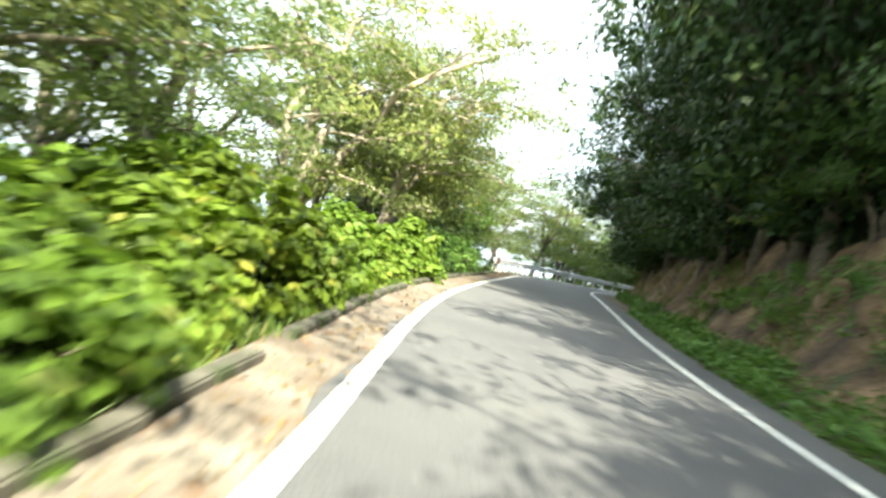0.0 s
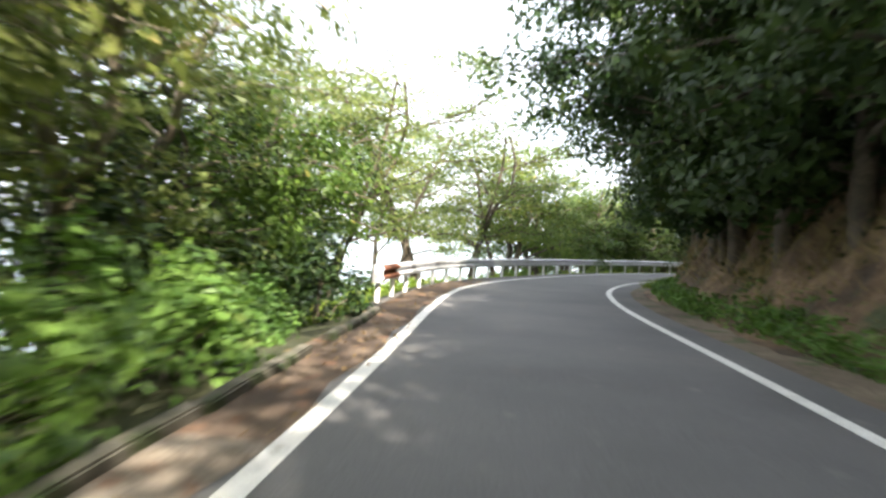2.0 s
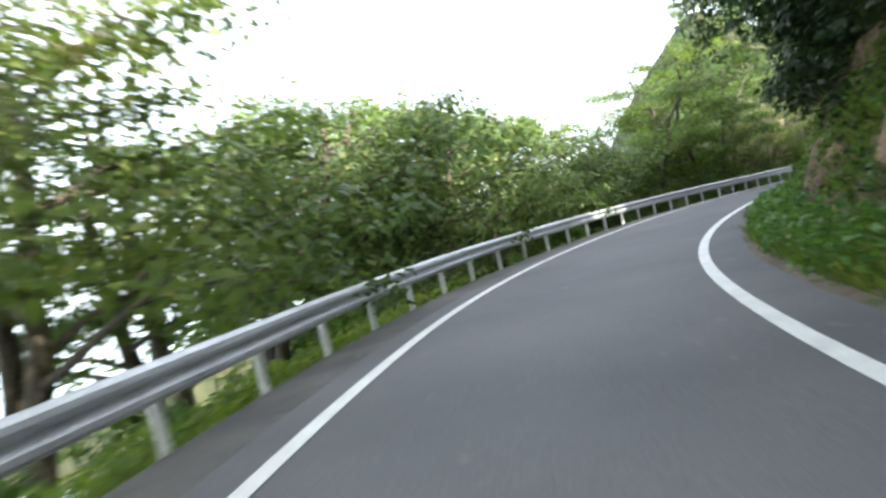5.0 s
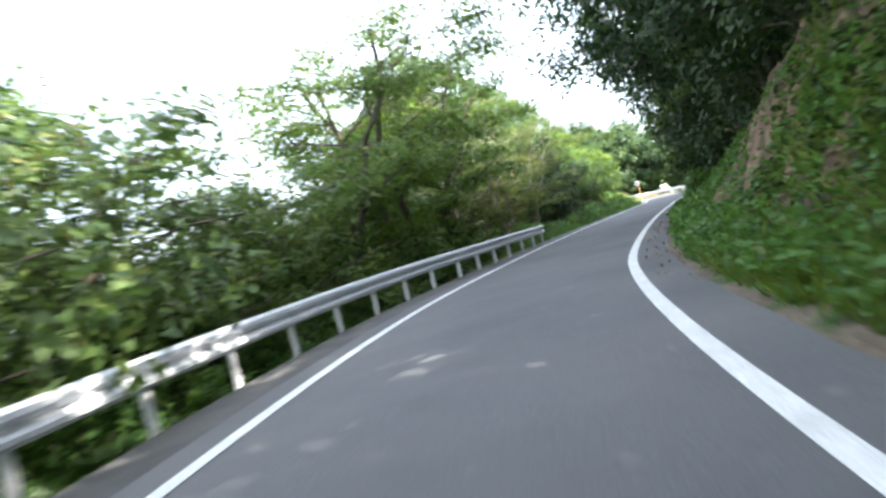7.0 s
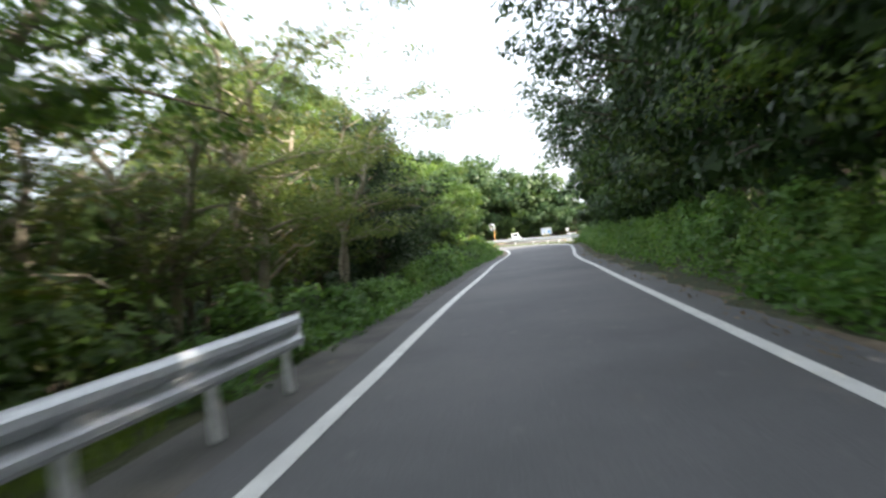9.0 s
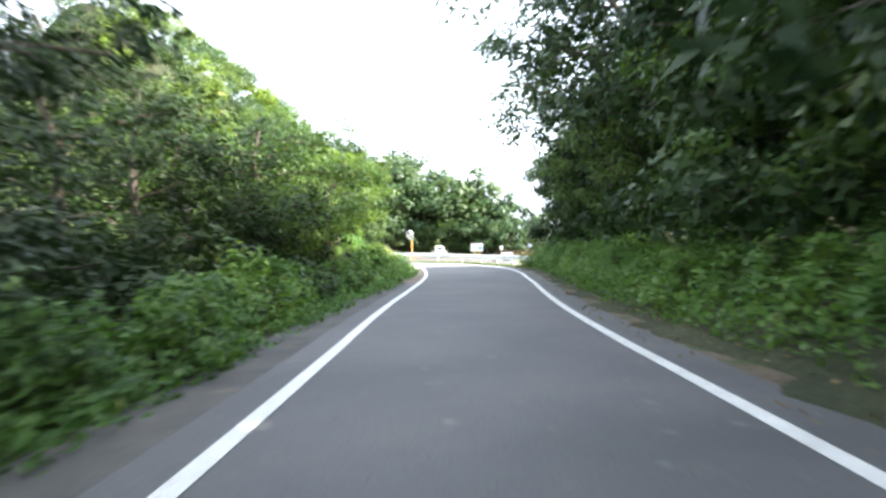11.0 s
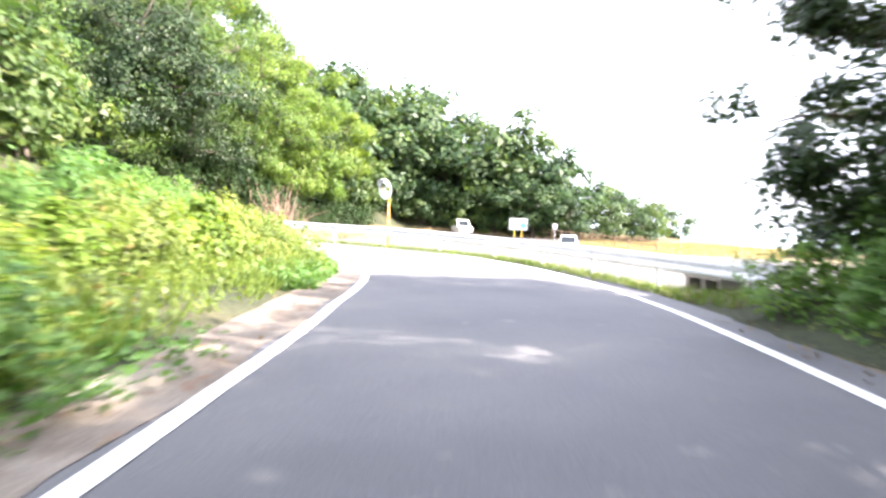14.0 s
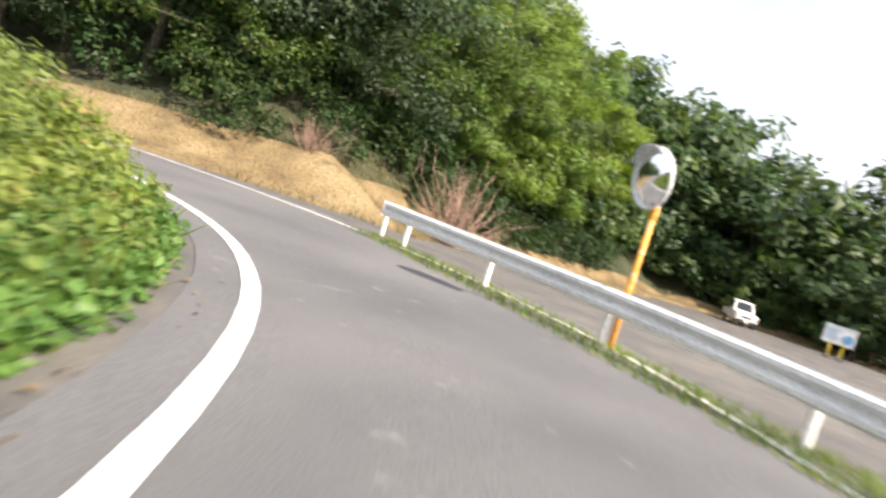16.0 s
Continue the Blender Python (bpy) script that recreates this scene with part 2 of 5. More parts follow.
LEAF_INNER = leaf_material("olive_shrub_leaf", (0.1, 0.15, 0.04), (0.21, 0.27, 0.075), (0.32, 0.24, 0.11), 0.5, 0.45)
LEAF_HILL_DARK = leaf_material("dark_hill_leaf", (0.028, 0.064, 0.03), (0.066, 0.115, 0.048), (0.11, 0.15, 0.065), 0.5, 0.4)
BLADE = leaf_material("grass_blade", (0.085, 0.14, 0.028), (0.165, 0.235, 0.055), (0.34, 0.31, 0.12), 0.55, 0.45)
BLADE_GOLD = leaf_material("golden_blade", (0.14, 0.102, 0.048), (0.23, 0.17, 0.082), (0.31, 0.24, 0.125), 0.6, 0.2)
BLADE_DRY = leaf_material("dry_blade", (0.17, 0.14, 0.075), (0.26, 0.215, 0.125), (0.33, 0.285, 0.175), 0.6, 0.2)

# ---------------------------------------------------------------- the road's line
KAPPA = (-0.00496, -0.00496, 0.01776, 0.02737, 0.0049, -0.00902, -0.01041, 6e-05, -0.00095, 0.00294, -0.00956, -0.02435, -0.02252, -0.01925, -0.01539, -0.02729, -0.02007, -0.00853, -0.01455, -0.01521, -0.00172, -0.00469, -0.00149, -0.0009, -0.0019, 0.00283, -0.00136, -0.00478, -0.00228, 0.00238, 0.00289, 0.01106, 0.00776, 0.04215, 0.03669, 0.06775, 0.06604, 0.06356, 0.03751, 0.01629, 0.01439, 0.0125, 0.01061, 0.00871)
WIDTH_L = (2.25, 2.21, 2.18, 2.15, 2.17, 2.23, 2.26, 2.27, 2.23, 2.18, 2.17, 2.20, 2.06, 1.89, 1.97, 2.04, 2.10, 2.15, 2.17, 2.18, 2.09, 2.01, 1.97, 2.02, 2.06, 2.09, 2.11, 2.19, 2.28, 2.42, 2.55, 2.77, 2.82, 2.62, 2.55, 2.68, 2.74, 2.68, 2.62, 2.56, 2.52, 2.48, 2.45, 2.44)
WIDTH_R = (2.36, 2.35, 2.34, 2.33, 2.30, 2.25, 2.26, 2.31, 2.34, 2.38, 2.40, 2.43, 2.30, 2.18, 2.14, 2.14, 2.14, 2.11, 2.10, 2.05, 2.11, 2.18, 2.20, 2.21, 2.21, 2.21, 2.19, 2.25, 2.35, 2.47, 2.56, 2.77, 2.91, 2.78, 2.69, 2.76, 2.77, 2.72, 2.66, 2.59, 2.54, 2.51, 2.49, 2.47)
GRADE = (0.0037, 0.0068, -0.0096, -0.0149, -0.0003, -0.0109, -0.0183, -0.0196, -0.0124, 0.0027, 0.0038, 0.0015)
S0, STEP = -9.6, 6.0
SS = np.arange(S0, S0 + STEP * (len(KAPPA) - 1), 0.5)


def spread(values):
    return np.interp(SS, np.linspace(S0, 248.4, len(values)), values)


def summed(v):
    out = np.concatenate([[0], np.cumsum((v[1:] + v[:-1]) / 2 * 0.5)])
    return out - np.interp(0, SS, out)


TH = summed(np.interp(SS, S0 + STEP * np.arange(len(KAPPA)), KAPPA))
RX, RY, RZ = summed(-np.sin(TH)), summed(np.cos(TH)), summed(spread(GRADE))
WL, WR = spread(WIDTH_L), spread(WIDTH_R)


def at(s, n, h=0.0):
    """World places at s along the road, n to the right of its middle, h above it."""
    th = np.interp(s, SS, TH)
    return np.stack([np.interp(s, SS, RX) + n * np.cos(th), np.interp(s, SS, RY) + n * np.sin(th), np.interp(s, SS, RZ) + h + 0 * n], -1)


def wl(s):
    return np.interp(s, SS, WL)


def wr(s):
    return np.interp(s, SS, WR)


def heading(s):
    return math.degrees(np.interp(s, SS, TH))


def step(a, b, x):
    t = np.clip((x - a) / (b - a), 0, 1)
    return t * t * (3 - 2 * t)


def rough_field(x, y, f, seed):
    """A cheap smooth unevenness from a few crossing waves."""
    r = np.random.RandomState(seed)
    out = 0
    for k in range(7):
        a, p, q = r.uniform(0, 6.28, 3)
        w = f * (0.6 + 0.35 * k)
        out = out + np.sin(w * (x * np.cos(a) + y * np.sin(a)) + p) / (1 + 0.5 * k)
    return out / 2.5


HILL = np.concatenate([at(np.array((246.0, 236, 226, 217, 211)), np.array((6.0, 5.0, 4.6, 5.5, 8.5)))[:, :2], np.array(((90, 177), (98, 181), (110, 186), (121, 190), (126, 187), (130, 180), (134, 172), (139, 160)), float)])


HILL_AREA = np.concatenate([HILL, np.array(((260.0, 120), (260, 400), (-60, 400), (-60, 260)))])


def hill_distance(x, y):
    """How far behind the forest's edge a place lies."""
    best, inside = np.full(x.shape, 1e9), np.zeros(x.shape, bool)
    for (ax, ay), (bx, by) in zip(HILL[:-1], HILL[1:]):
        dx, dy = bx - ax, by - ay
        u = np.clip(((x - ax) * dx + (y - ay) * dy) / (dx * dx + dy * dy), 0, 1)
        best = np.minimum(best, np.hypot(x - ax - u * dx, y - ay - u * dy))
    for (ax, ay), (bx, by) in zip(HILL_AREA, np.roll(HILL_AREA, -1, 0)):
        inside ^= ((ay > y) != (by > y)) & (x < (bx - ax) * (y - ay) / (by - ay + 1e-12) + ax)
    return np.where(inside, best, -best)


def land(x, y):
    """The ground's height, and s and n of each place."""
    x, y = np.asarray(x, float), np.asarray(y, float)
    shape = x.shape
    x, y = x.ravel(), y.ravel()
    k = np.zeros(x.size, int)
    for i in range(0, x.size, 4000):
        d = (x[i:i + 4000, None] - RX[None, ::2]) ** 2 + (y[i:i + 4000, None] - RY[None, ::2]) ** 2
        k[i:i + 4000] = d.argmin(1) * 2
    s = SS[k]
    n = np.cos(TH[k]) * (x - RX[k]) + np.sin(TH[k]) * (y - RY[k])
    far = np.hypot(x - RX[k], y - RY[k])
    n = np.where(far > abs(n) + 0.8, np.sign(n + 1e-9) * far, n)
    left, right = -n - WL[k] - 1.2, n - WR[k] - np.interp(s, (0, 55, 68, 82), (1.5, 1.5, 1.3, 0.95))
    l, r = np.maximum(left, 0), np.maximum(right, 0)
    bumps = rough_field(x, y, 0.35, 3)
    steep = -0.45 * l - 0.3 * np.maximum(l - 6, 0)
    soft = -0.12 * l - 0.5 * np.maximum(l - 7, 0)
    knoll = 0.36 * np.minimum(l, 3) + 0.38 * np.clip(l - 3, 0, 9) - 0.25 * np.maximum(l - 16, 0)
    a, b, c = step(40, 56, s), step(108, 124, s), step(160, 178, s)
    lz = (soft * (1 - a) + steep * a) * (1 - b) + soft * b
    lz = lz * (1 - c) + knoll * c + 0.35 * bumps * step(0, 4, l)
    bank = 0.3 * np.minimum(r, 1.0) + 2.0 * np.clip(r - 1.0, 0, 1.5) + 0.55 * np.clip(r - 2.5, 0, 22)
    low = 0.5 * np.minimum(r, 1.4) + 0.4 * np.clip(r - 2.5, 0, 22)
    d = step(100, 122, s)
    rz = (bank * (1 - d) + low * d) + 0.35 * bumps * step(0, 3, r)
    lot = -0.05 * np.clip(r - 2, 0, 18) - 0.35 * np.maximum(r - 52, 0)
    e = step(181, 187, s)
    rz = rz * (1 - e) + lot * e
    z = RZ[k] - 0.05 + np.where(n < 0, lz, rz)
    hd = hill_distance(x, y)
    w = (1 - 0.7 * step(116, 142, x)) * step(60, 96, x)
    up = (np.clip(hd, 0, 55) * 0.75 + 0.2 * np.clip(hd - 8, 0, 40)) * w + 0.4 * bumps * step(0, 4, hd)
    z = np.where(hd > 0, np.minimum(z, RZ[k] + 0.3) * step(60, 96, x) + np.minimum(z, 2.0) * (1 - step(60, 96, x)) + up, z)
    z = z - 0.55 * np.exp(-((x - 113.2) ** 2 + (y - 165.5) ** 2) / 40)
    out = step(90, 260, far)
    z = z * (1 - out) - 45 * out
    return z.reshape(shape), s.reshape(shape), n.reshape(shape)


def ground_at(x, y):
    return float(land(np.array([x]), np.array([y]))[0][0])


# ---------------------------------------------------------------- mesh helpers
def fast_mesh(name, verts, faces, mats, smooth=False, slots=None):
    """A mesh from arrays; faces all have the same number of corners."""
    verts, faces = np.asarray(verts, np.float32), np.asarray(faces, np.int32)
    me = bpy.data.meshes.new(name)
    me.vertices.add(len(verts))
    me.vertices.foreach_set("co", verts.ravel())
    c = faces.shape[1]
    me.loops.add(faces.size)
    me.loops.foreach_set("vertex_index", faces.ravel())
    me.polygons.add(len(faces))
    me.polygons.foreach_set("loop_start", np.arange(0, faces.size, c, dtype=np.int32))
    me.polygons.foreach_set("use_smooth", np.full(len(faces), smooth))
    for m in mats if isinstance(mats, (list, tuple)) else [mats]:
        me.materials.append(m)
    if slots is not None:
        me.polygons.foreach_set("material_index", np.asarray(slots, np.int32))
    me.update(calc_edges=True)
    me.validate()
    return me


def hang(ob, parent):
    if parent is not None:
        ob.parent = parent
    return ob


def part(name, bm, mat, parent, label="", smooth=False):
    me = bpy.data.meshes.new(name)
    bmesh.ops.recalc_face_normals(bm, faces=bm.faces)
    bm.to_mesh(me)
    bm.free()
    me.materials.append(mat)
    if smooth:
        me.polygons.foreach_set("use_smooth", np.full(len(me.polygons), True))
    ob = hang(new(name, me), parent)
    if label:
        tagged(ob, label)
    return ob


def thing(name, m, label, category, group="", kind=""):
    ob = new(name)
    ob.matrix_basis = m
    return tagged(ob, label, category, group, kind)


def grid_faces(rows, cols):
    i = np.arange(rows - 1)[:, None] * cols + np.arange(cols - 1)[None]
    i = i.ravel()
    return np.stack([i, i + 1, i + cols + 1, i + cols], 1)


def strip(name, s, offsets, heights, mat, smooth=True):
    """A ribbon along the road; offsets and heights are arrays per column over s."""
    v = np.stack([at(s, n + 0 * s, h + 0 * s) for n, h in zip(offsets, heights)], 1).reshape(-1, 3)
    return new(name, fast_mesh(name, v, grid_faces(len(s), len(offsets)), mat, smooth))


def box(bm, size, m=None, bevel=0.0):
    r = bmesh.ops.create_cube(bm, size=1.0, matrix=(m or Matrix()) @ Matrix.Diagonal((*size, 1)))
    if bevel:
        es = list({e for v in r["verts"] for e in v.link_edges})
        bmesh.ops.bevel(bm, geom=es, offset=bevel, segments=2, affect="EDGES")
    return bm


def rod(bm, a, b, r0, r1=None, sides=10):
    a, b = Vector(a), Vector(b)
    d = b - a
    m = Matrix.Translation((a + b) / 2) @ d.to_track_quat("Z", "Y").to_matrix().to_4x4()
    bmesh.ops.create_cone(bm, cap_ends=True, segments=sides, radius1=r0, radius2=r0 if r1 is None else r1, depth=d.length, matrix=m)
    return bm


def tube(points, radii, sides=6):
    """A bent, tapering limb: verts and quads."""
    p = np.asarray(points, float)
    t = np.gradient(p, axis=0)
    t /= np.linalg.norm(t, axis=1, keepdims=True) + 1e-9
    ref = np.where(abs(t[:, 2:3]) > 0.9, np.array([[1.0, 0, 0]]), np.array([[0, 0, 1.0]]))
    u = np.cross(t, ref)
    u /= np.linalg.norm(u, axis=1, keepdims=True) + 1e-9
    w = np.cross(t, u)
    a = np.arange(sides) * 2 * np.pi / sides
    ring = u[:, None] * np.cos(a)[None, :, None] + w[:, None] * np.sin(a)[None, :, None]
    v = (p[:, None] + ring * np.asarray(radii)[:, None, None]).reshape(-1, 3)
    i = np.arange(len(p) - 1)[:, None] * sides
    j = np.arange(sides)[None]
    k = (j + 1) % sides
    f = np.stack([i + j, i + k, i + sides + k, i + sides + j], -1).reshape(-1, 4)
    return v, f


def joined(pieces):
    vs, fs, o = [], [], 0
    for v, f in pieces:
        vs.append(v)
        fs.append(f + o)
        o += len(v)
    return np.concatenate(vs), np.concatenate(fs)


def leaves(centres, size, rng, up=0.5, slim=0.45, droop=0.25, vary=0.35, small=False, out=None):
    """Folded leaves of two triangles, one at each centre; small ones are single pointed triangles. out: which way each leaf's upper side turns."""
    c = np.asarray(centres, float)
    n = len(c)
    d = rng.normal(size=(n, 3))
    d[:, 2] = d[:, 2] * 0.5 - droop
    d /= np.linalg.norm(d, axis=1, keepdims=True)
    nrm = rng.normal(size=(n, 3)) * (1 - up)
    nrm[:, 2] += up
    if out is not None:
        nrm = nrm * 0.55 + out
        nrm /= np.linalg.norm(nrm, axis=1, keepdims=True) + 1e-9
        d -= nrm * (d * nrm).sum(1, keepdims=True) * 0.9
        d /= np.linalg.norm(d, axis=1, keepdims=True) + 1e-9
    side = np.cross(d, nrm)
    side /= np.linalg.norm(side, axis=1, keepdims=True) + 1e-9
    fold = np.cross(side, d)
    L = size * (1 + vary * rng.uniform(-1, 1, (n, 1)))
    if small:
        v = np.stack([c - d * L * 0.5 + side * L * slim * 0.5, c - d * L * 0.3 - side * L * slim * 0.8, c + d * L * 0.55 + fold * L * 0.08], 1).reshape(-1, 3)
        return v, np.arange(n * 3).reshape(-1, 3)
    v = np.stack([c - d * L * 0.5, c - d * L * 0.05 + side * L * slim + fold * L * 0.1, c + d * L * 0.5, c - d * L * 0.05 - side * L * slim + fold * L * 0.1], 1).reshape(-1, 3)
    b = np.arange(n)[:, None] * 4
    f = np.concatenate([b + np.array([[0, 1, 2]]), b + np.array([[0, 2, 3]])], 0)
    return v, f


def outward(points, clumps, middle):
    """Directions away from each point's clump and from the crown's middle."""
    a, b = points - clumps, points - middle
    a /= np.linalg.norm(a, axis=1, keepdims=True) + 1e-9
    b /= np.linalg.norm(b, axis=1, keepdims=True) + 1e-9
    return 0.6 * a + 0.5 * b + np.array([0, 0, 0.2])


def cloud(centres, radii, each, rng, flat=0.7, shell=0.5):
    """Points scattered in uneven clumps, more of them near each clump's skin."""
    c = np.repeat(np.asarray(centres, float), each, 0)
    r = np.repeat(np.asarray(radii, float), each)
    d = rng.normal(size=c.shape)
    d /= np.linalg.norm(d, axis=1, keepdims=True)
    q = rng.uniform(0, 1, len(c)) ** shell
    p = d * (r * q)[:, None]
    p[:, 2] *= flat
    return c + p


def tree_meshes(seed, height, crown, base, limbs, clumps, each, leaf, bark, green, flat=0.7, clump=0.9, lean=0.15, rise=0.5, thick=0.16, dome=1.0, stems=1, slim=0.4, droop=0.25, twigs=True):
    """A trunk that tapers and bends, limbs from it, and leaf clumps along the outer half of each limb."""
    rng = np.random.RandomState(seed)
    wood, spots, radii = [], [], []
    for st in range(stems):
        t = np.linspace(0, 1, 9)
        ang = rng.uniform(0, 6.28)
        bend = lean * height * t ** 1.4
        wob = np.cumsum(rng.normal(0, 0.034 * height, (9, 2)), 0) * t[:, None]
        ax = np.stack([np.cos(ang) * bend + wob[:, 0] + 0.3 * st * math.cos(st * 2.1), np.sin(ang) * bend + wob[:, 1] + 0.3 * st * math.sin(st * 2.1), height * 0.88 * t - 0.3], 1)
        wood.append(tube(ax, thick * (1.15 - t) ** 0.8 + 0.02, 7))
        for k in range(limbs):
            f = base + (0.97 - base) * (k + rng.uniform(0.1, 0.9)) / limbs
            p0 = np.array([np.interp(f, t, ax[:, c]) for c in range(3)])
            a = k * 2.4 + rng.uniform(-0.5, 0.5)
            g = (f - base) / (1 - base + 1e-6)
            prof = math.sqrt(max(0.05, 1 - (abs(g - 0.35) / 0.72) ** 2)) if dome > 0.5 else (dome or 0.55) + (1 - (dome or 0.55)) * g
            R = crown * prof * rng.uniform(0.75, 1.15)
            u = np.linspace(0, 1, 6)
            lift = rise * R * u * (1 - 0.35 * u) * rng.uniform(0.6, 1.2)
            kink = np.cumsum(rng.normal(0, 0.06 * R, (6, 3)), 0) * u[:, None]
            lp = p0 + np.stack([np.cos(a) * R * u, np.sin(a) * R * u, lift], 1) + kink
            wood.append(tube(lp[::1 if twigs else 5], (thick * 0.42 * (1.1 - u) * (1.2 - f) + 0.012)[::1 if twigs else 5], 5 if twigs else 3))
            for q in range(clumps):
                e = rng.uniform(0.35, 1.05)
                m = np.array([np.interp(e, u, lp[:, c]) for c in range(3)])
                off = rng.normal(0, 0.22 * R, 3) * np.array([1, 1, 0.5 * flat])
                spots.append(m + off)
                radii.append(clump * rng.uniform(0.6, 1.2))
                if twigs and q % 2 == 0:
                    wood.append(tube(np.stack([m, m + off * 0.5 + np.array([0, 0, 0.05]), m + off]), (0.022, 0.014, 0.006), 3))
    spots = np.array(spots)
    pts = cloud(spots, radii, each, rng, flat, 0.4)
    out = outward(pts, np.repeat(spots, each, 0), spots.mean(0) - np.array([0, 0, 0.1 * height]))
    wv, wf = joined(wood)
    lv, lf = leaves(pts, leaf, rng, 0.45, slim, droop, small=True, out=out)
    return fast_mesh("trunk", wv, wf, bark, True), fast_mesh("crown", lv, lf, green)


def bush_meshes(seed, height, radius, clumps, each, leaf, green, clump=0.45, slim=0.45, flat=0.8, up=0.5, droop=0.2, small=False):
    """Many thin stems from the base, and leaf clumps over an uneven dome."""
    rng = np.random.RandomState(seed)
    wood, spots, radii = [], [], []
    for k in range(clumps):
        a, e = rng.uniform(0, 6.28), rng.uniform(0.1, 1.5)
        q = rng.uniform(0.55, 1.05)
        tip = np.array([math.cos(a) * math.cos(e) * radius * q, math.sin(a) * math.cos(e) * radius * q, (0.12 + math.sin(e) * 0.85) * height * q])
        if k % 2 == 0:
            mid = tip * np.array([0.45, 0.45, 0.6])
            wood.append(tube(np.stack([tip * np.array([0.1, 0.1, 0]) - np.array([0, 0, 0.25]), mid, tip]), (0.022, 0.015, 0.006), 4))
        spots.append(tip)
        radii.append(clump * rng.uniform(0.6, 1.25))
    spots = np.array(spots)
    pts = cloud(spots, radii, each, rng, flat, 0.5)
    lv, lf = leaves(pts, leaf, rng, up, slim, droop, small=small, out=outward(pts, np.repeat(spots, each, 0), np.zeros(3)))
    wv, wf = joined(wood)
    return fast_mesh("stems", wv, wf, BARK, True), fast_mesh("foliage", lv, lf, green)


MASTERS = {}


def plant(name, meshes, names):
    """A master plant, kept far under the ground's edge until it is copied; the first use takes the master itself."""
    root = new(name)
    for me, nm in zip(meshes, names):
        hang(new(nm, me), root)
    MASTERS[id(root)] = False
    return root


def put(root, x, y, z, turn, scale, label, category, group="", squash=1.0, tilt=0.0, lean_to=0.0):
    m = Matrix.Translation((x, y, z)) @ pose(0, 0, 0, 0, 0, lean_to) @ pose(0, 0, 0, 0, tilt, 0) @ pose(0, 0, 0, 0, 0, turn) @ Matrix.Diagonal((scale, scale, scale * squash, 1))
    if not MASTERS[id(root)]:
        MASTERS[id(root)] = True
        root.matrix_basis = m
        ob = root
    else:
        ob = copy_thing(root, Matrix.Translation((0, 0, 0)))
        ob.matrix_basis = m
    return tagged(ob, label, category, group)


# ---------------------------------------------------------------- ground, sea, road
def reach(lo, hi, cell, far):
    core = np.arange(lo, hi + 0.1, cell)
    grow = cell * 1.35 ** np.arange(1, 22)
    out = np.cumsum(grow)
    out = out[out < far]
    return np.concatenate([lo - out[::-1], core, hi + out])


gx, gy = reach(-45, 165, 1.25, 3500), reach(-35, 235, 1.25, 3500)
GX, GY = np.meshgrid(gx, gy, indexing="ij")
GZ, GS, GN = land(GX, GY)
faces = grid_faces(len(gx), len(gy))
mid = lambda a: a.ravel()[faces].mean(1)
fs, fn, fx, fy = mid(GS), mid(GN), mid(GX), mid(GY)
fh = hill_distance(fx, fy)
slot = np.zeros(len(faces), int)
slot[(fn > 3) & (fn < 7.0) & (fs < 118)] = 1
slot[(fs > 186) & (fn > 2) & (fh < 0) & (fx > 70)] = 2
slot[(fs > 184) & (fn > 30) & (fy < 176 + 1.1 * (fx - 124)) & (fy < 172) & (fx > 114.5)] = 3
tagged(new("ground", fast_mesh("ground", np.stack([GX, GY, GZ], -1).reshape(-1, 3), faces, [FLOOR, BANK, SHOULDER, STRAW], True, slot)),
       "uneven earth ground with forest floor and cut bank", "ground", kind="structure")
edge = np.array(HILL, float)
for _k in range(4):
    edge = np.concatenate([edge[:1], np.stack([0.75 * edge[:-1] + 0.25 * edge[1:], 0.25 * edge[:-1] + 0.75 * edge[1:]], 1).reshape(-1, 2), edge[-1:]])
way = np.gradient(edge, axis=0)
way /= np.linalg.norm(way, axis=1, keepdims=True)
inner = np.stack([-way[:, 1], way[:, 0]], 1)
probe = edge + inner * 1.5
inner *= np.where(hill_distance(probe[:, 0], probe[:, 1]) > 0, 1, -1)[:, None]
wide = np.interp(edge[:, 0], (60, 88, 96, 140), (4.0, 3.6, 1.6, 1.2))
wave = 0.35 * np.sin(np.arange(len(edge)) * 0.31) + 0.2 * np.sin(np.arange(len(edge)) * 0.83)
bank_cols = []
for u in np.linspace(0, 1, 8):
    xy = edge + inner * ((-1.7 + wave) * (1 - u) + wide * u)[:, None]
    bank_cols.append(np.stack([xy[:, 0], xy[:, 1], land(xy[:, 0], xy[:, 1])[0] + (0.2 if 0.01 < u < 0.99 else -0.15)], 1))
tagged(new("dry_bank", fast_mesh("dry_bank", np.stack(bank_cols, 1).reshape(-1, 3), grid_faces(len(edge), 8), DRY_BANK, True)), "straw-coloured dry grass bank at the forest's foot", "bank", kind="structure")
sea_v = np.array([[-4000, -4000, -27], [4000, -4000, -27], [4000, 4000, -27], [-4000, 4000, -27.0]])
tagged(new("water", fast_mesh("water", sea_v, np.array([[0, 1, 2, 3]]), WATER)), "pale blue sea far below the road", "sea", kind="structure")

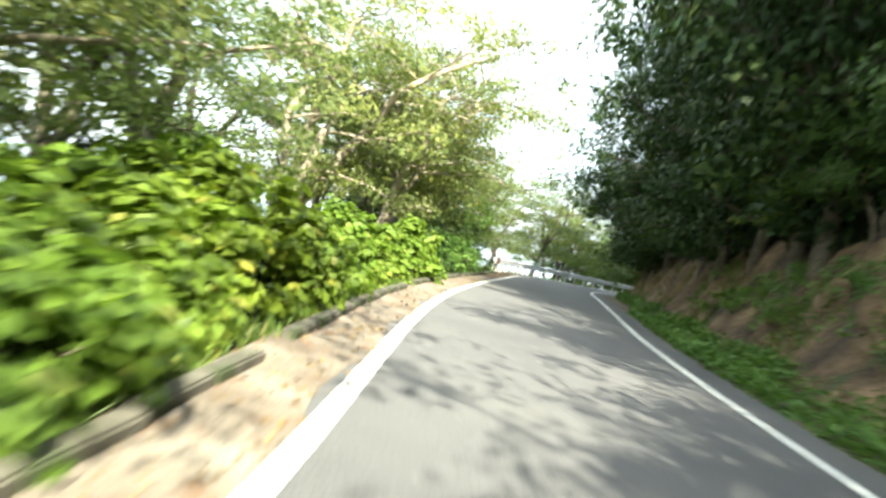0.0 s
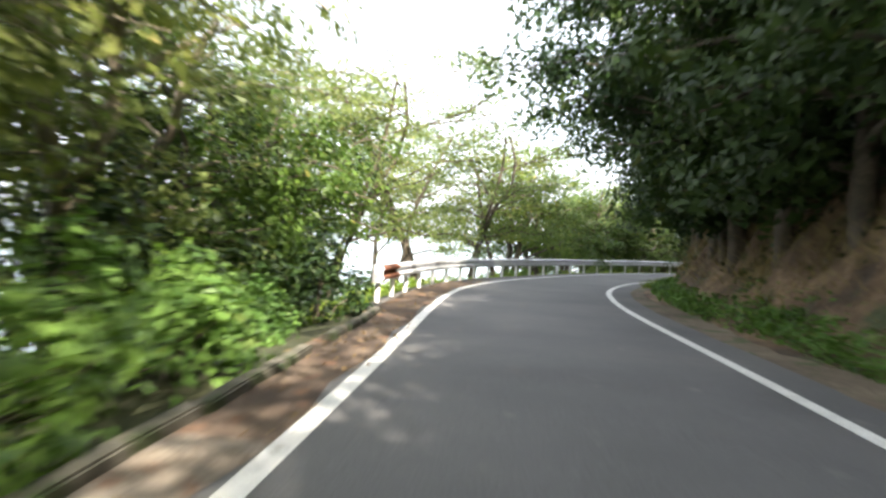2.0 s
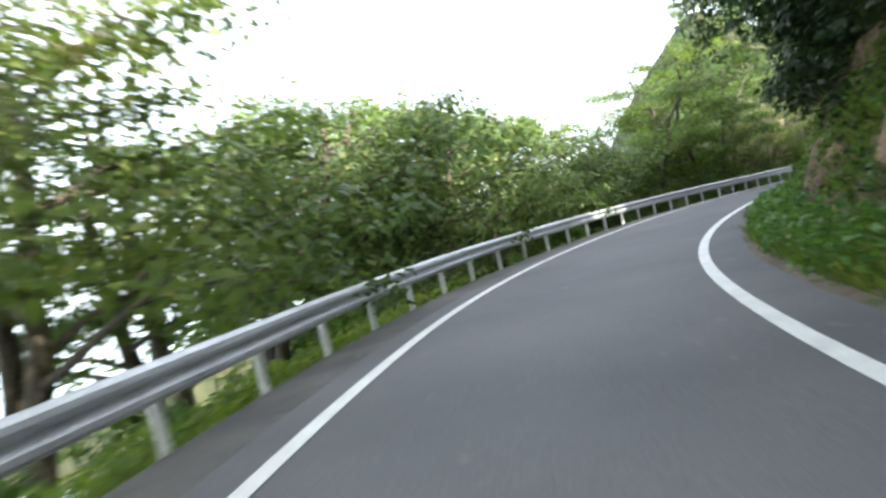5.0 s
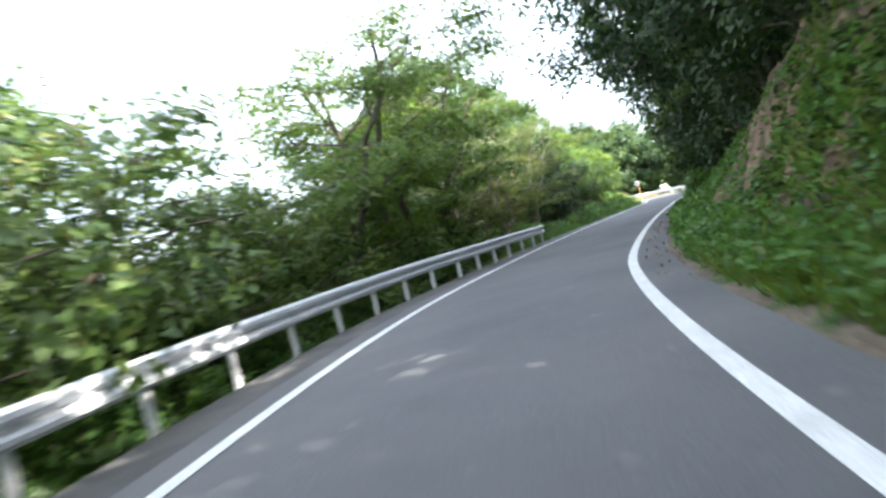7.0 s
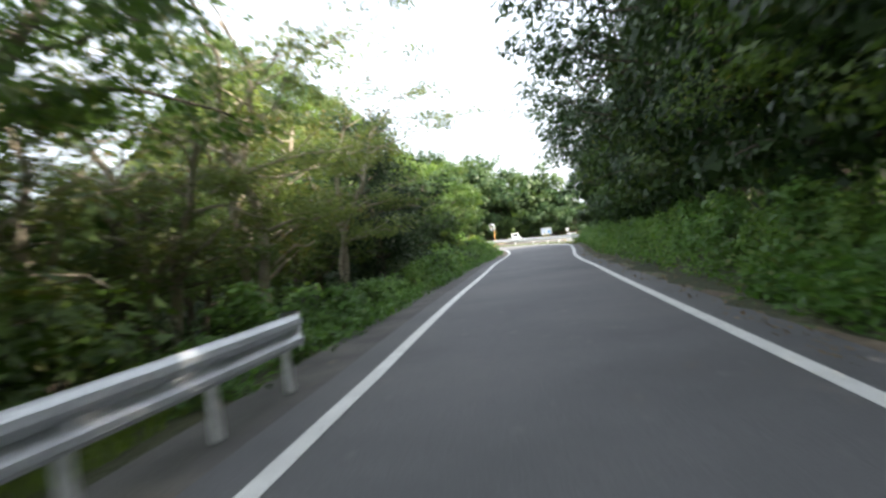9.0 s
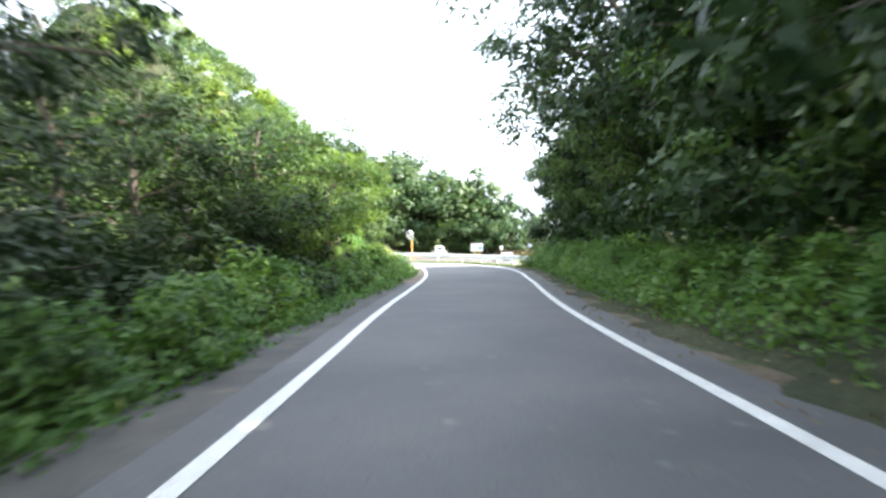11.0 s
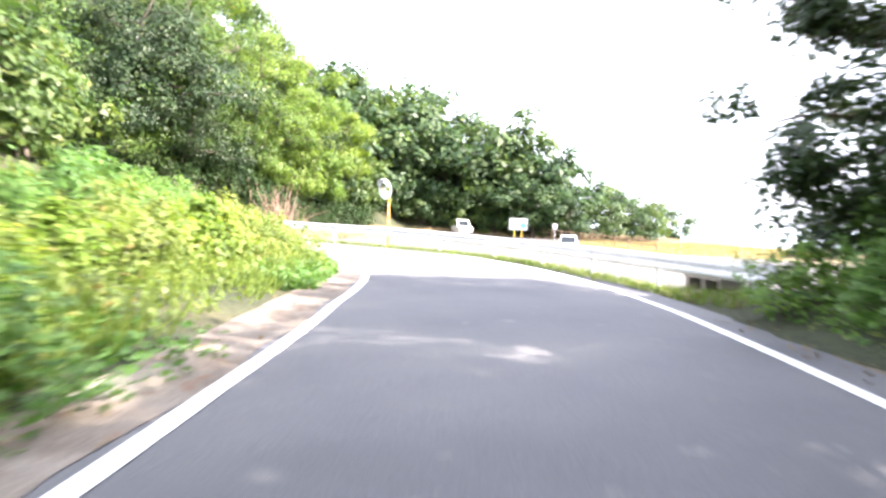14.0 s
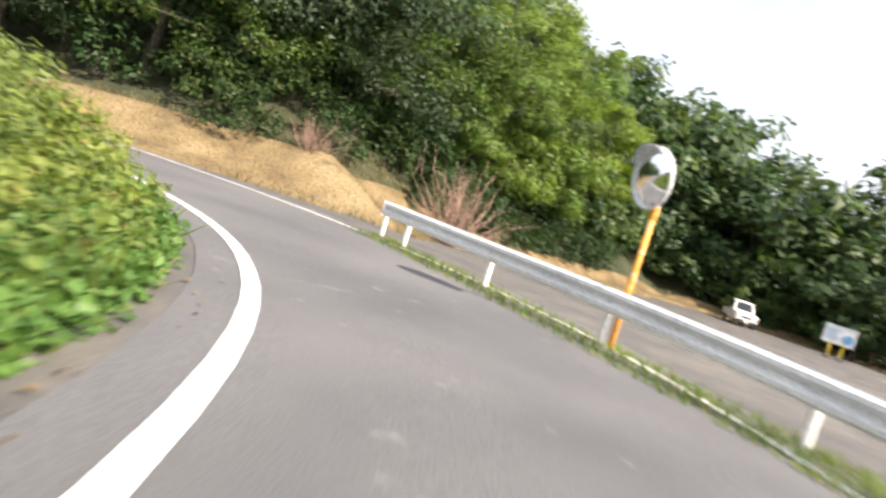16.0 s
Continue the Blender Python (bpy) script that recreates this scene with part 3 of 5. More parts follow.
rs = np.arange(S0 + 1, SS[-1] - 0.5, 1.0)
tagged(strip("road", rs, [-wl(rs) - 0.55, -wl(rs) * 0.5, 0 * rs, wr(rs) * 0.5, wr(rs) + 0.75], [0.0, 0.02, 0.03, 0.02, 0.0], ASPHALT), "worn grey asphalt lane between two white lines", "road", kind="structure")
tagged(strip("pavement", rs, [-wl(rs) - np.where(rs < 49, 0.92, 1.5), -wl(rs) - 0.5], [-0.045, -0.006], SHOULDER), "dirty asphalt road edge beside the line", "road edge", kind="structure")
for lo, hi, mat, word in ((-20, 39.5, LITTER, "pale sandy"), (38.5, 60, LITTER_RED, "red-brown dry"), (166, 189, LITTER, "sunlit sandy")):
    q = rs[(rs > lo) & (rs < hi)]
    tagged(strip("leaf_litter", q, [-wl(q) - 1.05, -wl(q) - 0.6, -wl(q) - 0.14 - 0.08 * np.sin(q * 1.7)], [0.03, 0.022, 0.012], mat), word + " leaf litter along the road edge", "leaf litter", kind="stuff")
q = rs[rs < 182]
tagged(strip("verge", q, [wr(q) + 0.7 + 0.08 * np.sin(q * 1.3), wr(q) + 1.15, wr(q) + 1.7 + 0.2 * np.sin(q * 0.9)], [-0.004, 0.02, 0.02], EARTH), "narrow earthy verge under the bank", "verge", kind="structure")
for side, w in ((-1, wl), (1, wr)):
    h = 0.017
    tagged(strip("line", rs, [side * w(rs) - 0.09, side * w(rs) + 0.09], [h, h], PAINT), "worn white painted edge line", "road line", kind="structure")

# ---------------------------------------------------------------- guard rails
POST_BM = bmesh.new()
rod(POST_BM, (0, 0, -0.5), (0, 0, 0.66), 0.062, None, 12)
rod(POST_BM, (0, 0, 0.66), (0, 0, 0.69), 0.062, 0.03, 12)
POST_MESH = bpy.data.meshes.new("post")
POST_BM.to_mesh(POST_MESH)
POST_BM.free()
POST_MESH.materials.append(WHITE)
BLOCK_BM = box(bmesh.new(), (0.12, 0.1, 0.16), None, 0.01)
BLOCK_MESH = bpy.data.meshes.new("bracket")
BLOCK_BM.to_mesh(BLOCK_MESH)
BLOCK_BM.free()
BLOCK_MESH.materials.append(ZINC)
# two ridges, as seen in cross-section: out towards the road, up
RIDGES = [(0.0, 0.36), (0.015, 0.365), (0.025, 0.35), (0.085, 0.315), (0.092, 0.26), (0.03, 0.215), (0.0, 0.18), (0.03, 0.145), (0.092, 0.1), (0.085, 0.045), (0.025, 0.01), (0.015, -0.005), (0.0, 0.0)]


def guard_rail(line, tops, inward, gap, label, ends=(True, True), first_mat=ZINC, mat=ZINC):
    """A steel rail along a smooth line of places; inward: +1 if the road lies to the right of the line's run."""
    seg = np.linalg.norm(np.diff(line[:, :2], axis=0), axis=1)
    run = np.concatenate([[0], np.cumsum(seg)])
    root = thing("guardrail", Matrix.Translation(line[0]), label, "guardrail")
    base = line[0]

    def place(d):
        return np.stack([np.interp(d, run, line[:, c]) for c in range(3)], -1)

    def frame_at(d):
        t = place(d + 0.2) - place(d - 0.2)
        if np.linalg.norm(t) < 1e-6:
            t = line[-1] - line[-2]
        t = t / np.linalg.norm(t, axis=-1, keepdims=True)
        side = np.stack([t[..., 1], -t[..., 0], 0 * t[..., 0]], -1) * inward
        return t, side / np.linalg.norm(side, axis=-1, keepdims=True)

    prof = np.array(RIDGES)
    pieces = np.concatenate([[0.0], np.arange(2.12, run[-1] - 0.5, 4.0)])
    for i, a in enumerate(pieces):
        b = min(a + 4.08, run[-1]) if i < len(pieces) - 1 else run[-1]
        if i == 0:
            b = a + 2.2
        d = np.linspace(a, b, 6)
        _, sd = frame_at(d)
        p = place(d)
        lift = 0.004 * (i % 2)
        v = p[:, None] + sd[:, None] * (prof[None, :, 0:1] + 0.07 + lift) + np.array([0, 0, 1.0]) * (prof[None, :, 1:2] + tops - 0.36)
        v = np.concatenate([v, v - sd[:, None] * 0.006 * 1.0], 1)
        cols = v.shape[1]
        idx = np.arange(5)[:, None] * cols + np.arange(cols)[None]
        nxt = np.roll(idx, -1, axis=1)
        half = len(prof)
        order = np.concatenate([np.arange(half), np.arange(2 * half - 1, half - 1, -1)])
        v = v[:, order]
        f = np.stack([idx, nxt, nxt + cols, idx + cols], -1).reshape(-1, 4)
        me = fast_mesh("beam", v.reshape(-1, 3) - base, f, first_mat if i == 0 else mat, False)
        beam = hang(new("beam", me), root)
        if i == 0 and first_mat is RUST:
            tagged(beam, "rust-stained steel beam")
    for d in gap:
        p = place(np.array(d)) - base
        _, sd = frame_at(np.array(d))
        po = hang(new("post", POST_MESH), root)
        po.matrix_basis = Matrix.Translation((p[0], p[1], p[2])) @ Matrix.Diagonal((1, 1, tops / 0.75, 1))
        bl = hang(new("bracket", BLOCK_MESH), po)
        bl.matrix_basis = Matrix.Translation((sd[0] * 0.055, sd[1] * 0.055, 0.57)) @ pose(0, 0, 0, 0, 0, math.degrees(math.atan2(sd[1], sd[0])))
    for k, on in enumerate(ends):
        if not on:
            continue
        d = np.array(0.0 if k == 0 else run[-1])
        t, sd = frame_at(d)
        p = place(d) - base
        bm = bmesh.new()
        # a rounded sleeve that closes the rail's end
        out = -t if k == 0 else t
        ring = []
        for j in range(9):
            a = math.pi * j / 8
            off = sd * (0.11 - 0.13 * math.sin(a / 2) ** 2 * 1.6) + out * (0.26 * math.sin(a))
            lo = bm.verts.new(Vector(p + off) + Vector((0, 0, tops - 0.38)))
            hi = bm.verts.new(Vector(p + off) + Vector((0, 0, tops + 0.02)))
            ring.append((lo, hi))
        for (a0, b0), (a1, b1) in zip(ring, ring[1:]):
            bm.faces.new((a0, a1, b1, b0))
        bmesh.ops.solidify(bm, geom=bm.faces[:], thickness=0.012)
        part("end_sleeve", bm, WHITE, root, "rounded pale steel end sleeve", True)
    return root


rl = np.arange(50.2, 122.6, 1.0)
rn = np.interp(rl, (49, 68, 76, 81, 86, 104, 109, 112, 116, 120, 124), (-3.5, -3.5, -3.5, -3.65, -3.85, -3.85, -3.75, -3.45, -3.15, -2.9, -2.85))
rail_line = at(rl, rn, 0.0)
post_runs = np.interp(np.arange(39), (0, 2, 13, 19, 28, 32, 34, 38), (0.05, 3.88, 25.73, 38.22, 56.85, 65.0, 68.6, 75.75))
guard_rail(rail_line, 0.82, 1, post_runs, "galvanised two-ridge steel guardrail on white posts, rusty at one end", (True, True), RUST)
RB = np.array(((77.0, 140.8, -1.75), (80.2, 145.0, -1.8), (83.2, 149.3, -1.85), (84.8, 152.7, -1.85), (85.4, 155.8, -1.8), (85.5, 159.0, -1.75), (85.5, 163.0, -1.75), (85.2, 167.0, -1.7)))
tb = np.linspace(0, len(RB) - 1, 40)
rb_line = np.stack([np.interp(tb, np.arange(len(RB)), RB[:, c]) for c in range(3)], -1)
for _k in range(3):
    rb_line[1:-1] = (rb_line[:-2] + 2 * rb_line[1:-1] + rb_line[2:]) / 4
guard_rail(rb_line, 0.8, -1, np.arange(0.25, 33, 3.4), "white-painted steel guardrail beside a grassy strip", (True, True), WHITE, WHITE)

# ---------------------------------------------------------------- kerb along the outer edge
KERB = box(bmesh.new(), (0.16, 0.98, 0.3), None, 0.02)
KERB_MESH = bpy.data.meshes.new("kerb_block")
KERB.to_mesh(KERB_MESH)
KERB.free()
KERB_MESH.materials.append(KERBSTONE)
kerb = thing("kerb", Matrix(), "low weathered concrete kerb beside leaf litter", "kerb", kind="structure")
for k, s in enumerate(np.arange(S0 + 3, 48, 1.0)):
    if k % 9 == 5:
        continue
    p = at(np.array(s), np.array(-float(wl(s)) - 0.86 + 0.015 * math.sin(k * 2.3)), -0.03)
    o = hang(new("kerb_block", KERB_MESH), kerb)
    o.matrix_basis = Matrix.Translation(p) @ pose(0, 0, 0, 0, math.sin(k * 1.7) * 1.5, heading(s) + math.sin(k * 3.1))

# ---------------------------------------------------------------- plant kinds
AIRY = [plant("spreading_tree", tree_meshes(11 + k, 9.0, 4.2, 0.38, 9, 6, 66, 0.145, BARK, LEAF_AIRY, 0.26, 1.05, 0.3, 0.55, 0.1, 0.0, 2, 0.34), ("trunk", "crown")) for k in range(3)]
THIN = [plant("pale_trunk_tree", tree_meshes(21 + k, 9.5, 3.8, 0.28, 10, 5, 64, 0.16, PALE_BARK, LEAF_PALE, 0.5, 0.9, 0.32, 0.6, 0.18, 0.0, 2, 0.4), ("trunk", "crown")) for k in range(3)]
DENSE = [plant("evergreen_tree", tree_meshes(31 + k, 11.5, 4.6, 0.1, 18, 7, 64, 0.225, BARK, LEAF_DARK, 0.7, 0.9, 0.08, 0.35, 0.2, 1.0, 1, 0.42), ("trunk", "crown")) for k in range(3)]
HIGHS = [plant("evergreen_tree", tree_meshes(36 + k, 11.0, 5.4, 0.15, 18, 7, 66, 0.26, BARK, (LEAF_DARK, LEAF_DARK, LEAF_EVER)[k], 0.75, 1.0, 0.05, 0.3, 0.2, 0.45, 1, 0.42), ("trunk", "crown")) for k in range(3)]
BROADS = [plant("spreading_tree", tree_meshes(16 + k, 10.0, 4.8, 0.34, 11, 7, 84, 0.17, BARK, LEAF_MID, 0.3, 1.1, 0.14, 0.5, 0.15, 0.0, 2, 0.38), ("trunk", "crown")) for k in range(2)]
WIDES = [plant("pale_trunk_tree", tree_meshes(26 + k, 11.0, 4.8, 0.32, 12, 6, 84, 0.16, PALE_BARK, LEAF_PALE, 0.3, 1.05, 0.14, 0.45, 0.15, 0.0, 2, 0.38), ("trunk", "crown")) for k in range(2)]
CLOSE = [plant("evergreen_tree", tree_meshes(41, 10.0, 3.1, 0.1, 22, 9, 120, 0.21, BARK, LEAF_DEEP, 0.75, 0.75, 0.1, 0.35, 0.2, 1.0, 1, 0.42), ("trunk", "crown"))]
MIDS = [plant("broadleaf_tree", tree_meshes(51 + k, 8.0, 3.4, 0.3, 9, 5, 112, 0.18, BARK, LEAF_MID, 0.6, 0.9, 0.18, 0.45, 0.15, 1.0, 2, 0.42), ("trunk", "crown")) for k in range(3)]
SUNNY = [plant("broadleaf_tree", tree_meshes(56 + k, 8.0, 3.4, 0.3, 9, 5, 88, 0.18, BARK, LEAF_HILL, 0.6, 0.9, 0.15, 0.45, 0.15, 1.0, 2, 0.42), ("trunk", "crown")) for k in range(2)]
ROUND = [plant("rounded_evergreen", tree_meshes(61, 7.0, 2.5, 0.16, 15, 6, 120, 0.15, BARK, LEAF_DEEP, 0.85, 0.8, 0.02, 0.3, 0.14, 1.0, 1, 0.42), ("trunk", "crown"))]
BROWNS = [plant("reddish_tree", tree_meshes(71 + k, 7.5, 2.6, 0.3, 10, 4, 56, 0.14, PALE_BARK, LEAF_BROWN, 0.6, 0.75, 0.14, 0.7, 0.14, 1.0, 2, 0.4), ("trunk", "crown")) for k in range(2)]
BAMBOO = [plant("bamboo_clump", tree_meshes(81 + k, 9.5, 3.0, 0.12, 10, 7, 60, 0.34, BARK, LEAF_BAMBOO, 0.8, 0.7, 0.2, 0.2, 0.05, 1.0, 3, 0.2, 0.7), ("culm", "foliage")) for k in range(2)]
FAR = [plant("hillside_tree", tree_meshes(91 + k, 8.0, 3.6, 0.12, 13, 4, 31, 0.56, BARK, (LEAF_HILL, LEAF_HILL_DARK, LEAF_HILL, LEAF_BAMBOO)[k], 0.75, 1.1, 0.06, 0.4, 0.16, 1.0, 1, 0.45, 0.25, False), ("trunk", "crown")) for k in range(4)]
TALL = [plant("tall_evergreen", tree_meshes(105 + k, 17.0, 5.2, 0.3, 17, 6, 70, 0.35, BARK, LEAF_DARK, 0.8, 1.5, 0.04, 0.35, 0.26, 1.0, 1, 0.42), ("trunk", "crown")) for k in range(2)]
EDGE = [plant("hillside_tree", tree_meshes(101 + k, 8.0, 3.6, 0.24, 14, 6, 84, 0.21, BARK, (LEAF_MID, LEAF_DEEP)[k], 0.75, 1.0, 0.06, 0.35, 0.16, 1.0, 1, 0.42), ("trunk", "crown")) for k in range(2)]
SHRUB = [plant("leafy_shrub", bush_meshes(111 + k, 1.7, 1.2, 26, 44, 0.2, LEAF_BRIGHT, 0.42, 0.42), ("woody_base", "foliage")) for k in range(3)]
OLIVES = [plant("olive_shrub", bush_meshes(126 + k, 1.5, 1.25, 26, 40, 0.16, LEAF_INNER, 0.4, 0.32, small=True), ("woody_base", "foliage")) for k in range(2)]
MIXED = [plant("green_shrub", bush_meshes(141 + k, 1.7, 1.35, 25, 36, 0.18, LEAF_MID, 0.42, 0.4, small=True), ("woody_base", "foliage")) for k in range(2)]
GREENS = [plant("green_shrub", bush_meshes(121 + k, 1.6, 1.3, 25, 36, 0.18, LEAF_FERN, 0.42, 0.4, small=True), ("woody_base", "foliage")) for k in range(3)]
DARKS = [plant("dark_shrub", bush_meshes(131 + k, 2.0, 1.5, 28, 38, 0.2, LEAF_DARK, 0.5, 0.42, small=True), ("woody_base", "foliage")) for k in range(2)]

PR = np.random.RandomState(5)


def row(kinds, s0, s1, gap, n0, n1, size, label, category, group, sink=0.1, squash=(0.85, 1.15), tilt=0.0):
    """Plants along the road between s0 and s1, n0 to n1 from its middle."""
    s = s0
    while s < s1:
        n = PR.uniform(n0, n1)
        p = at(np.array(s + PR.uniform(-0.3, 0.3) * gap), np.array(n))
        z = ground_at(p[0], p[1])
        put(kinds[PR.randint(len(kinds))], p[0], p[1], z - sink, PR.uniform(0, 360), PR.uniform(*size), label, category, group, PR.uniform(*squash), tilt, heading(s))
        s += gap * PR.uniform(0.8, 1.25)


# outer side, before the rail
row(SHRUB, -6, 31, 1.3, -4.5, -4.0, (0.75, 1.05), "bright green large-leaved shrub at the kerb", "shrub", "shrubs at the kerb")
row(SHRUB, -6, 24, 1.7, -6.9, -6.0, (1.1, 1.6), "tall sunlit large-leaved shrub beside the road", "shrub", "shrubs at the kerb")
row(GREENS + DARKS, 30, 35.5, 1.3, -4.9, -4.3, (0.65, 0.95), "green shrub hanging over the kerb", "shrub", "shrubs at the kerb")
row(GREENS, 36, 42, 1.2, -4.8, -4.2, (0.85, 1.1), "sunlit fresh green shrub hanging over the kerb", "shrub", "shrubs at the kerb")
row(GREENS + DARKS, 43, 49.5, 1.3, -4.9, -4.3, (0.65, 0.95), "green shrub hanging over the kerb", "shrub", "shrubs at the kerb")
row(THIN, -6, 50, 3.0, -9.6, -6.8, (0.9, 1.25), "pale-stemmed broadleaf tree leaning over the roadside shrubs", "tree", "trees on the seaward slope", 0.1, (0.85, 1.15), 9)
row(AIRY, 4, 58, 5.0, -12, -8, (0.95, 1.3), "spreading tree with thin layered foliage", "tree", "trees on the seaward slope")
row(DARKS, -4, 50, 2.2, -8.8, -7.2, (0.85, 1.25), "dark shrub under the roadside trees", "shrub", "undergrowth")
row(MIDS, 50, 54, 3.5, -8.4, -7.6, (0.95, 1.1), "dark-stemmed broadleaf tree near the rail's end", "tree", "trees on the seaward slope", 0.1, (0.9, 1.2), 7)
row(DENSE, 52, 56, 3.4, -9.2, -8.4, (0.62, 0.75), "dark evergreen tree below the guardrail", "tree", "trees on the seaward slope")
row(DENSE, 48, 50, 3.6, -8.8, -8.4, (0.65, 0.75), "dark evergreen tree on the seaward slope", "tree", "trees on the seaward slope")
row(DARKS, 44, 56, 2.2, -6.8, -5.6, (1.0, 1.5), "dark shrub behind the rail's end", "shrub", "undergrowth")
# seaward slope beyond the rail
row(AIRY, 58, 78, 3.8, -10.5, -8, (1.1, 1.45), "airy spreading tree on the slope below the rail", "tree", "trees on the seaward slope")
row(SUNNY, 77, 85, 3.2, -9.6, -8.4, (1.2, 1.35), "pale-stemmed tree just behind the guardrail", "tree", "trees on the seaward slope")
row(SUNNY, 86, 103, 2.3, -10.2, -8.6, (1.25, 1.42), "broadleaf tree rising from below the guardrail", "tree", "trees on the seaward slope")
row(FAR[0:3:2], 84, 120, 3.8, -13, -10, (0.7, 0.88), "broadleaf tree on the seaward slope", "tree", "trees on the seaward slope")
row(SUNNY, 103, 112, 2.6, -9.8, -8.4, (0.78, 0.92), "rounded green tree below the guardrail", "tree", "trees on the seaward slope")
for s, n, sc, turn in ((130.5, -6.8, 0.82, 160), (136.6, -6.4, 0.72, 275)):
    p = at(np.array(s), np.array(n))
    put(WIDES[int(s) % 2], p[0], p[1], ground_at(p[0], p[1]) - 0.1, turn, sc, "tall spreading tree with pale trunk beside the road", "tree", "trees along the straight")
row(GREENS, 56, 84, 2.2, -6.2, -5.2, (0.45, 0.7), "green shrub behind the guardrail posts", "shrub", "undergrowth")
row(FAR[1:2], 102, 126, 3.4, -10.5, -8.6, (0.55, 0.7), "dark evergreen tree on the seaward slope", "tree", "trees on the seaward slope")
row(GREENS, 84, 112, 2.0, -7.2, -6.0, (0.7, 1.0), "green shrub behind the guardrail posts", "shrub", "undergrowth")
row(MIXED, 84, 112, 3.2, -7.4, -6.4, (0.8, 1.1), "mid-green shrub behind the guardrail posts", "shrub", "undergrowth")
row(MIXED, 111, 125, 1.5, -7.4, -5.6, (1.2, 1.6), "mid-green shrub shading the guardrail's end", "shrub", "undergrowth")
for s, n, sc, turn in ((112.5, -7.4, 1.08, 20), (117.0, -6.9, 1.16, 130), (121.5, -7.6, 1.1, 250)):
    p = at(np.array(s), np.array(n))
    put(BROADS[int(s) % 2], p[0], p[1], ground_at(p[0], p[1]) - 0.1, turn, sc, "tall spreading tree with layered crown near the guardrail's end", "tree", "trees on the seaward slope")
row(EDGE[:1], 103, 120, 2.6, -10.4, -8.8, (0.62, 0.78), "rounded green tree below the guardrail", "tree", "trees on the seaward slope")
row(DENSE, 120, 152, 3.6, -14.5, -12, (0.6, 0.75), "dark evergreen tree deep in the roadside wood", "tree", "trees along the straight")
# outer side, after the rail
row(GREENS, 123, 146, 1.2, -4.5, -3.9, (0.55, 0.8), "low fern-green shrub beside the road", "shrub", "shrubs along the straight")
row(GREENS, 146, 176, 1.5, -5.0, -4.4, (0.7, 1.05), "leafy green shrub beside the road", "shrub", "shrubs along the straight")
row(SUNNY, 122, 141, 2.8, -9.6, -8.2, (0.55, 0.7), "small light-green tree behind the roadside shrubs", "tree", "trees along the straight")
row(BROWNS, 124, 134, 3.0, -7.6, -6.6, (0.72, 0.9), "reddish thin-leaved tree with pale trunk", "tree", "trees along the straight")
row(ROUND, 141, 142, 4.0, -6.0, -5.9, (0.98, 1.02), "dark rounded evergreen tree beside the road", "tree", "trees along the straight")
row(DENSE, 145, 163, 3.6, -8.6, -7.6, (0.6, 0.75), "dark evergreen tree beside the straight road", "tree", "trees along the straight")
row(MIDS, 158, 175, 3.0, -8.6, -7.0, (0.75, 1.0), "broadleaf tree beside the straight road", "tree", "trees along the straight")
row(DARKS, 122, 152, 2.0, -12.5, -9.5, (1.2, 1.7), "tall dark shrub behind the pale trees", "shrub", "undergrowth")
row(DARKS, 124, 140, 2.2, -6.8, -5.8, (0.45, 0.7), "low dark shrub under the pale trees", "shrub", "undergrowth")
row(DARKS, 140, 166, 2.2, -6.8, -5.8, (0.9, 1.3), "dark shrub under the roadside trees", "shrub", "undergrowth")
# inside of the last bend
row(OLIVES, 186, 206, 1.2, -5.2, -4.5, (0.5, 0.75), "olive and reddish shrub on the inner bank", "shrub", "shrubs on the inner bank")
row(SHRUB, 172, 187, 1.5, -6.0, -5.3, (0.5, 0.7), "yellow-green shrub on the inner bank", "shrub", "shrubs on the inner bank")
row(OLIVES, 168, 188, 1.1, -6.6, -5.6, (0.55, 0.85), "sunlit green shrub on the inner bank", "shrub", "shrubs on the inner bank")
row(OLIVES, 188, 206, 1.1, -6.2, -5.0, (0.55, 0.85), "sunlit olive-green shrub near the inner line", "shrub", "shrubs on the inner bank")
row(GREENS, 168, 206, 1.3, -8.6, -6.8, (0.55, 0.85), "tall sunlit green shrub on the inner bank", "shrub", "shrubs on the inner bank")
row(FAR[0:3:2], 162, 210, 3.6, -14.5, -11, (0.42, 0.6), "small green tree on the inner bank", "tree", "trees on the inner bank")
row(FAR[0:3:2], 162, 212, 4.5, -22, -17, (0.7, 0.95), "green tree behind the inner bank", "tree", "trees on the inner bank")
# hill side
# out of view behind the start, sized so their shadow stops near mid-road
row(HIGHS[1:], -16, 8, 3.0, 7.0, 7.6, (0.76, 0.83), "unseen dark evergreen tree added to shade the road's start", "tree", "trees on the hill side", 0.3, (0.9, 1.1), -3)
row(HIGHS[1:], 9, 27, 3.1, 7.5, 8.1, (0.95, 1.08), "dark evergreen tree spreading over the road", "tree", "trees on the hill side", 0.3, (0.9, 1.1), -3)
row(HIGHS[:2], 29, 50, 3.0, 5.6, 6.2, (0.95, 1.08), "dark evergreen tree overhanging the road", "tree", "trees on the hill side", 0.3, (0.9, 1.1), -3)
# added trees, most of them unseen, that close the shade on the right half
for s in np.arange(-15.0, 20.0, 3.6):
    p = at(np.array(s), np.array(6.4 if s < 8 else 7.0))
    put(DENSE[int(s) % 3], p[0], p[1], ground_at(p[0], p[1]) - 0.3, 57 * s, 0.84, "low dense evergreen tree added to shade the road's right half", "tree", "trees on the hill side")
# one more tree, added to throw shade across to the left kerb
p = at(np.array(27.0), np.array(5.9))
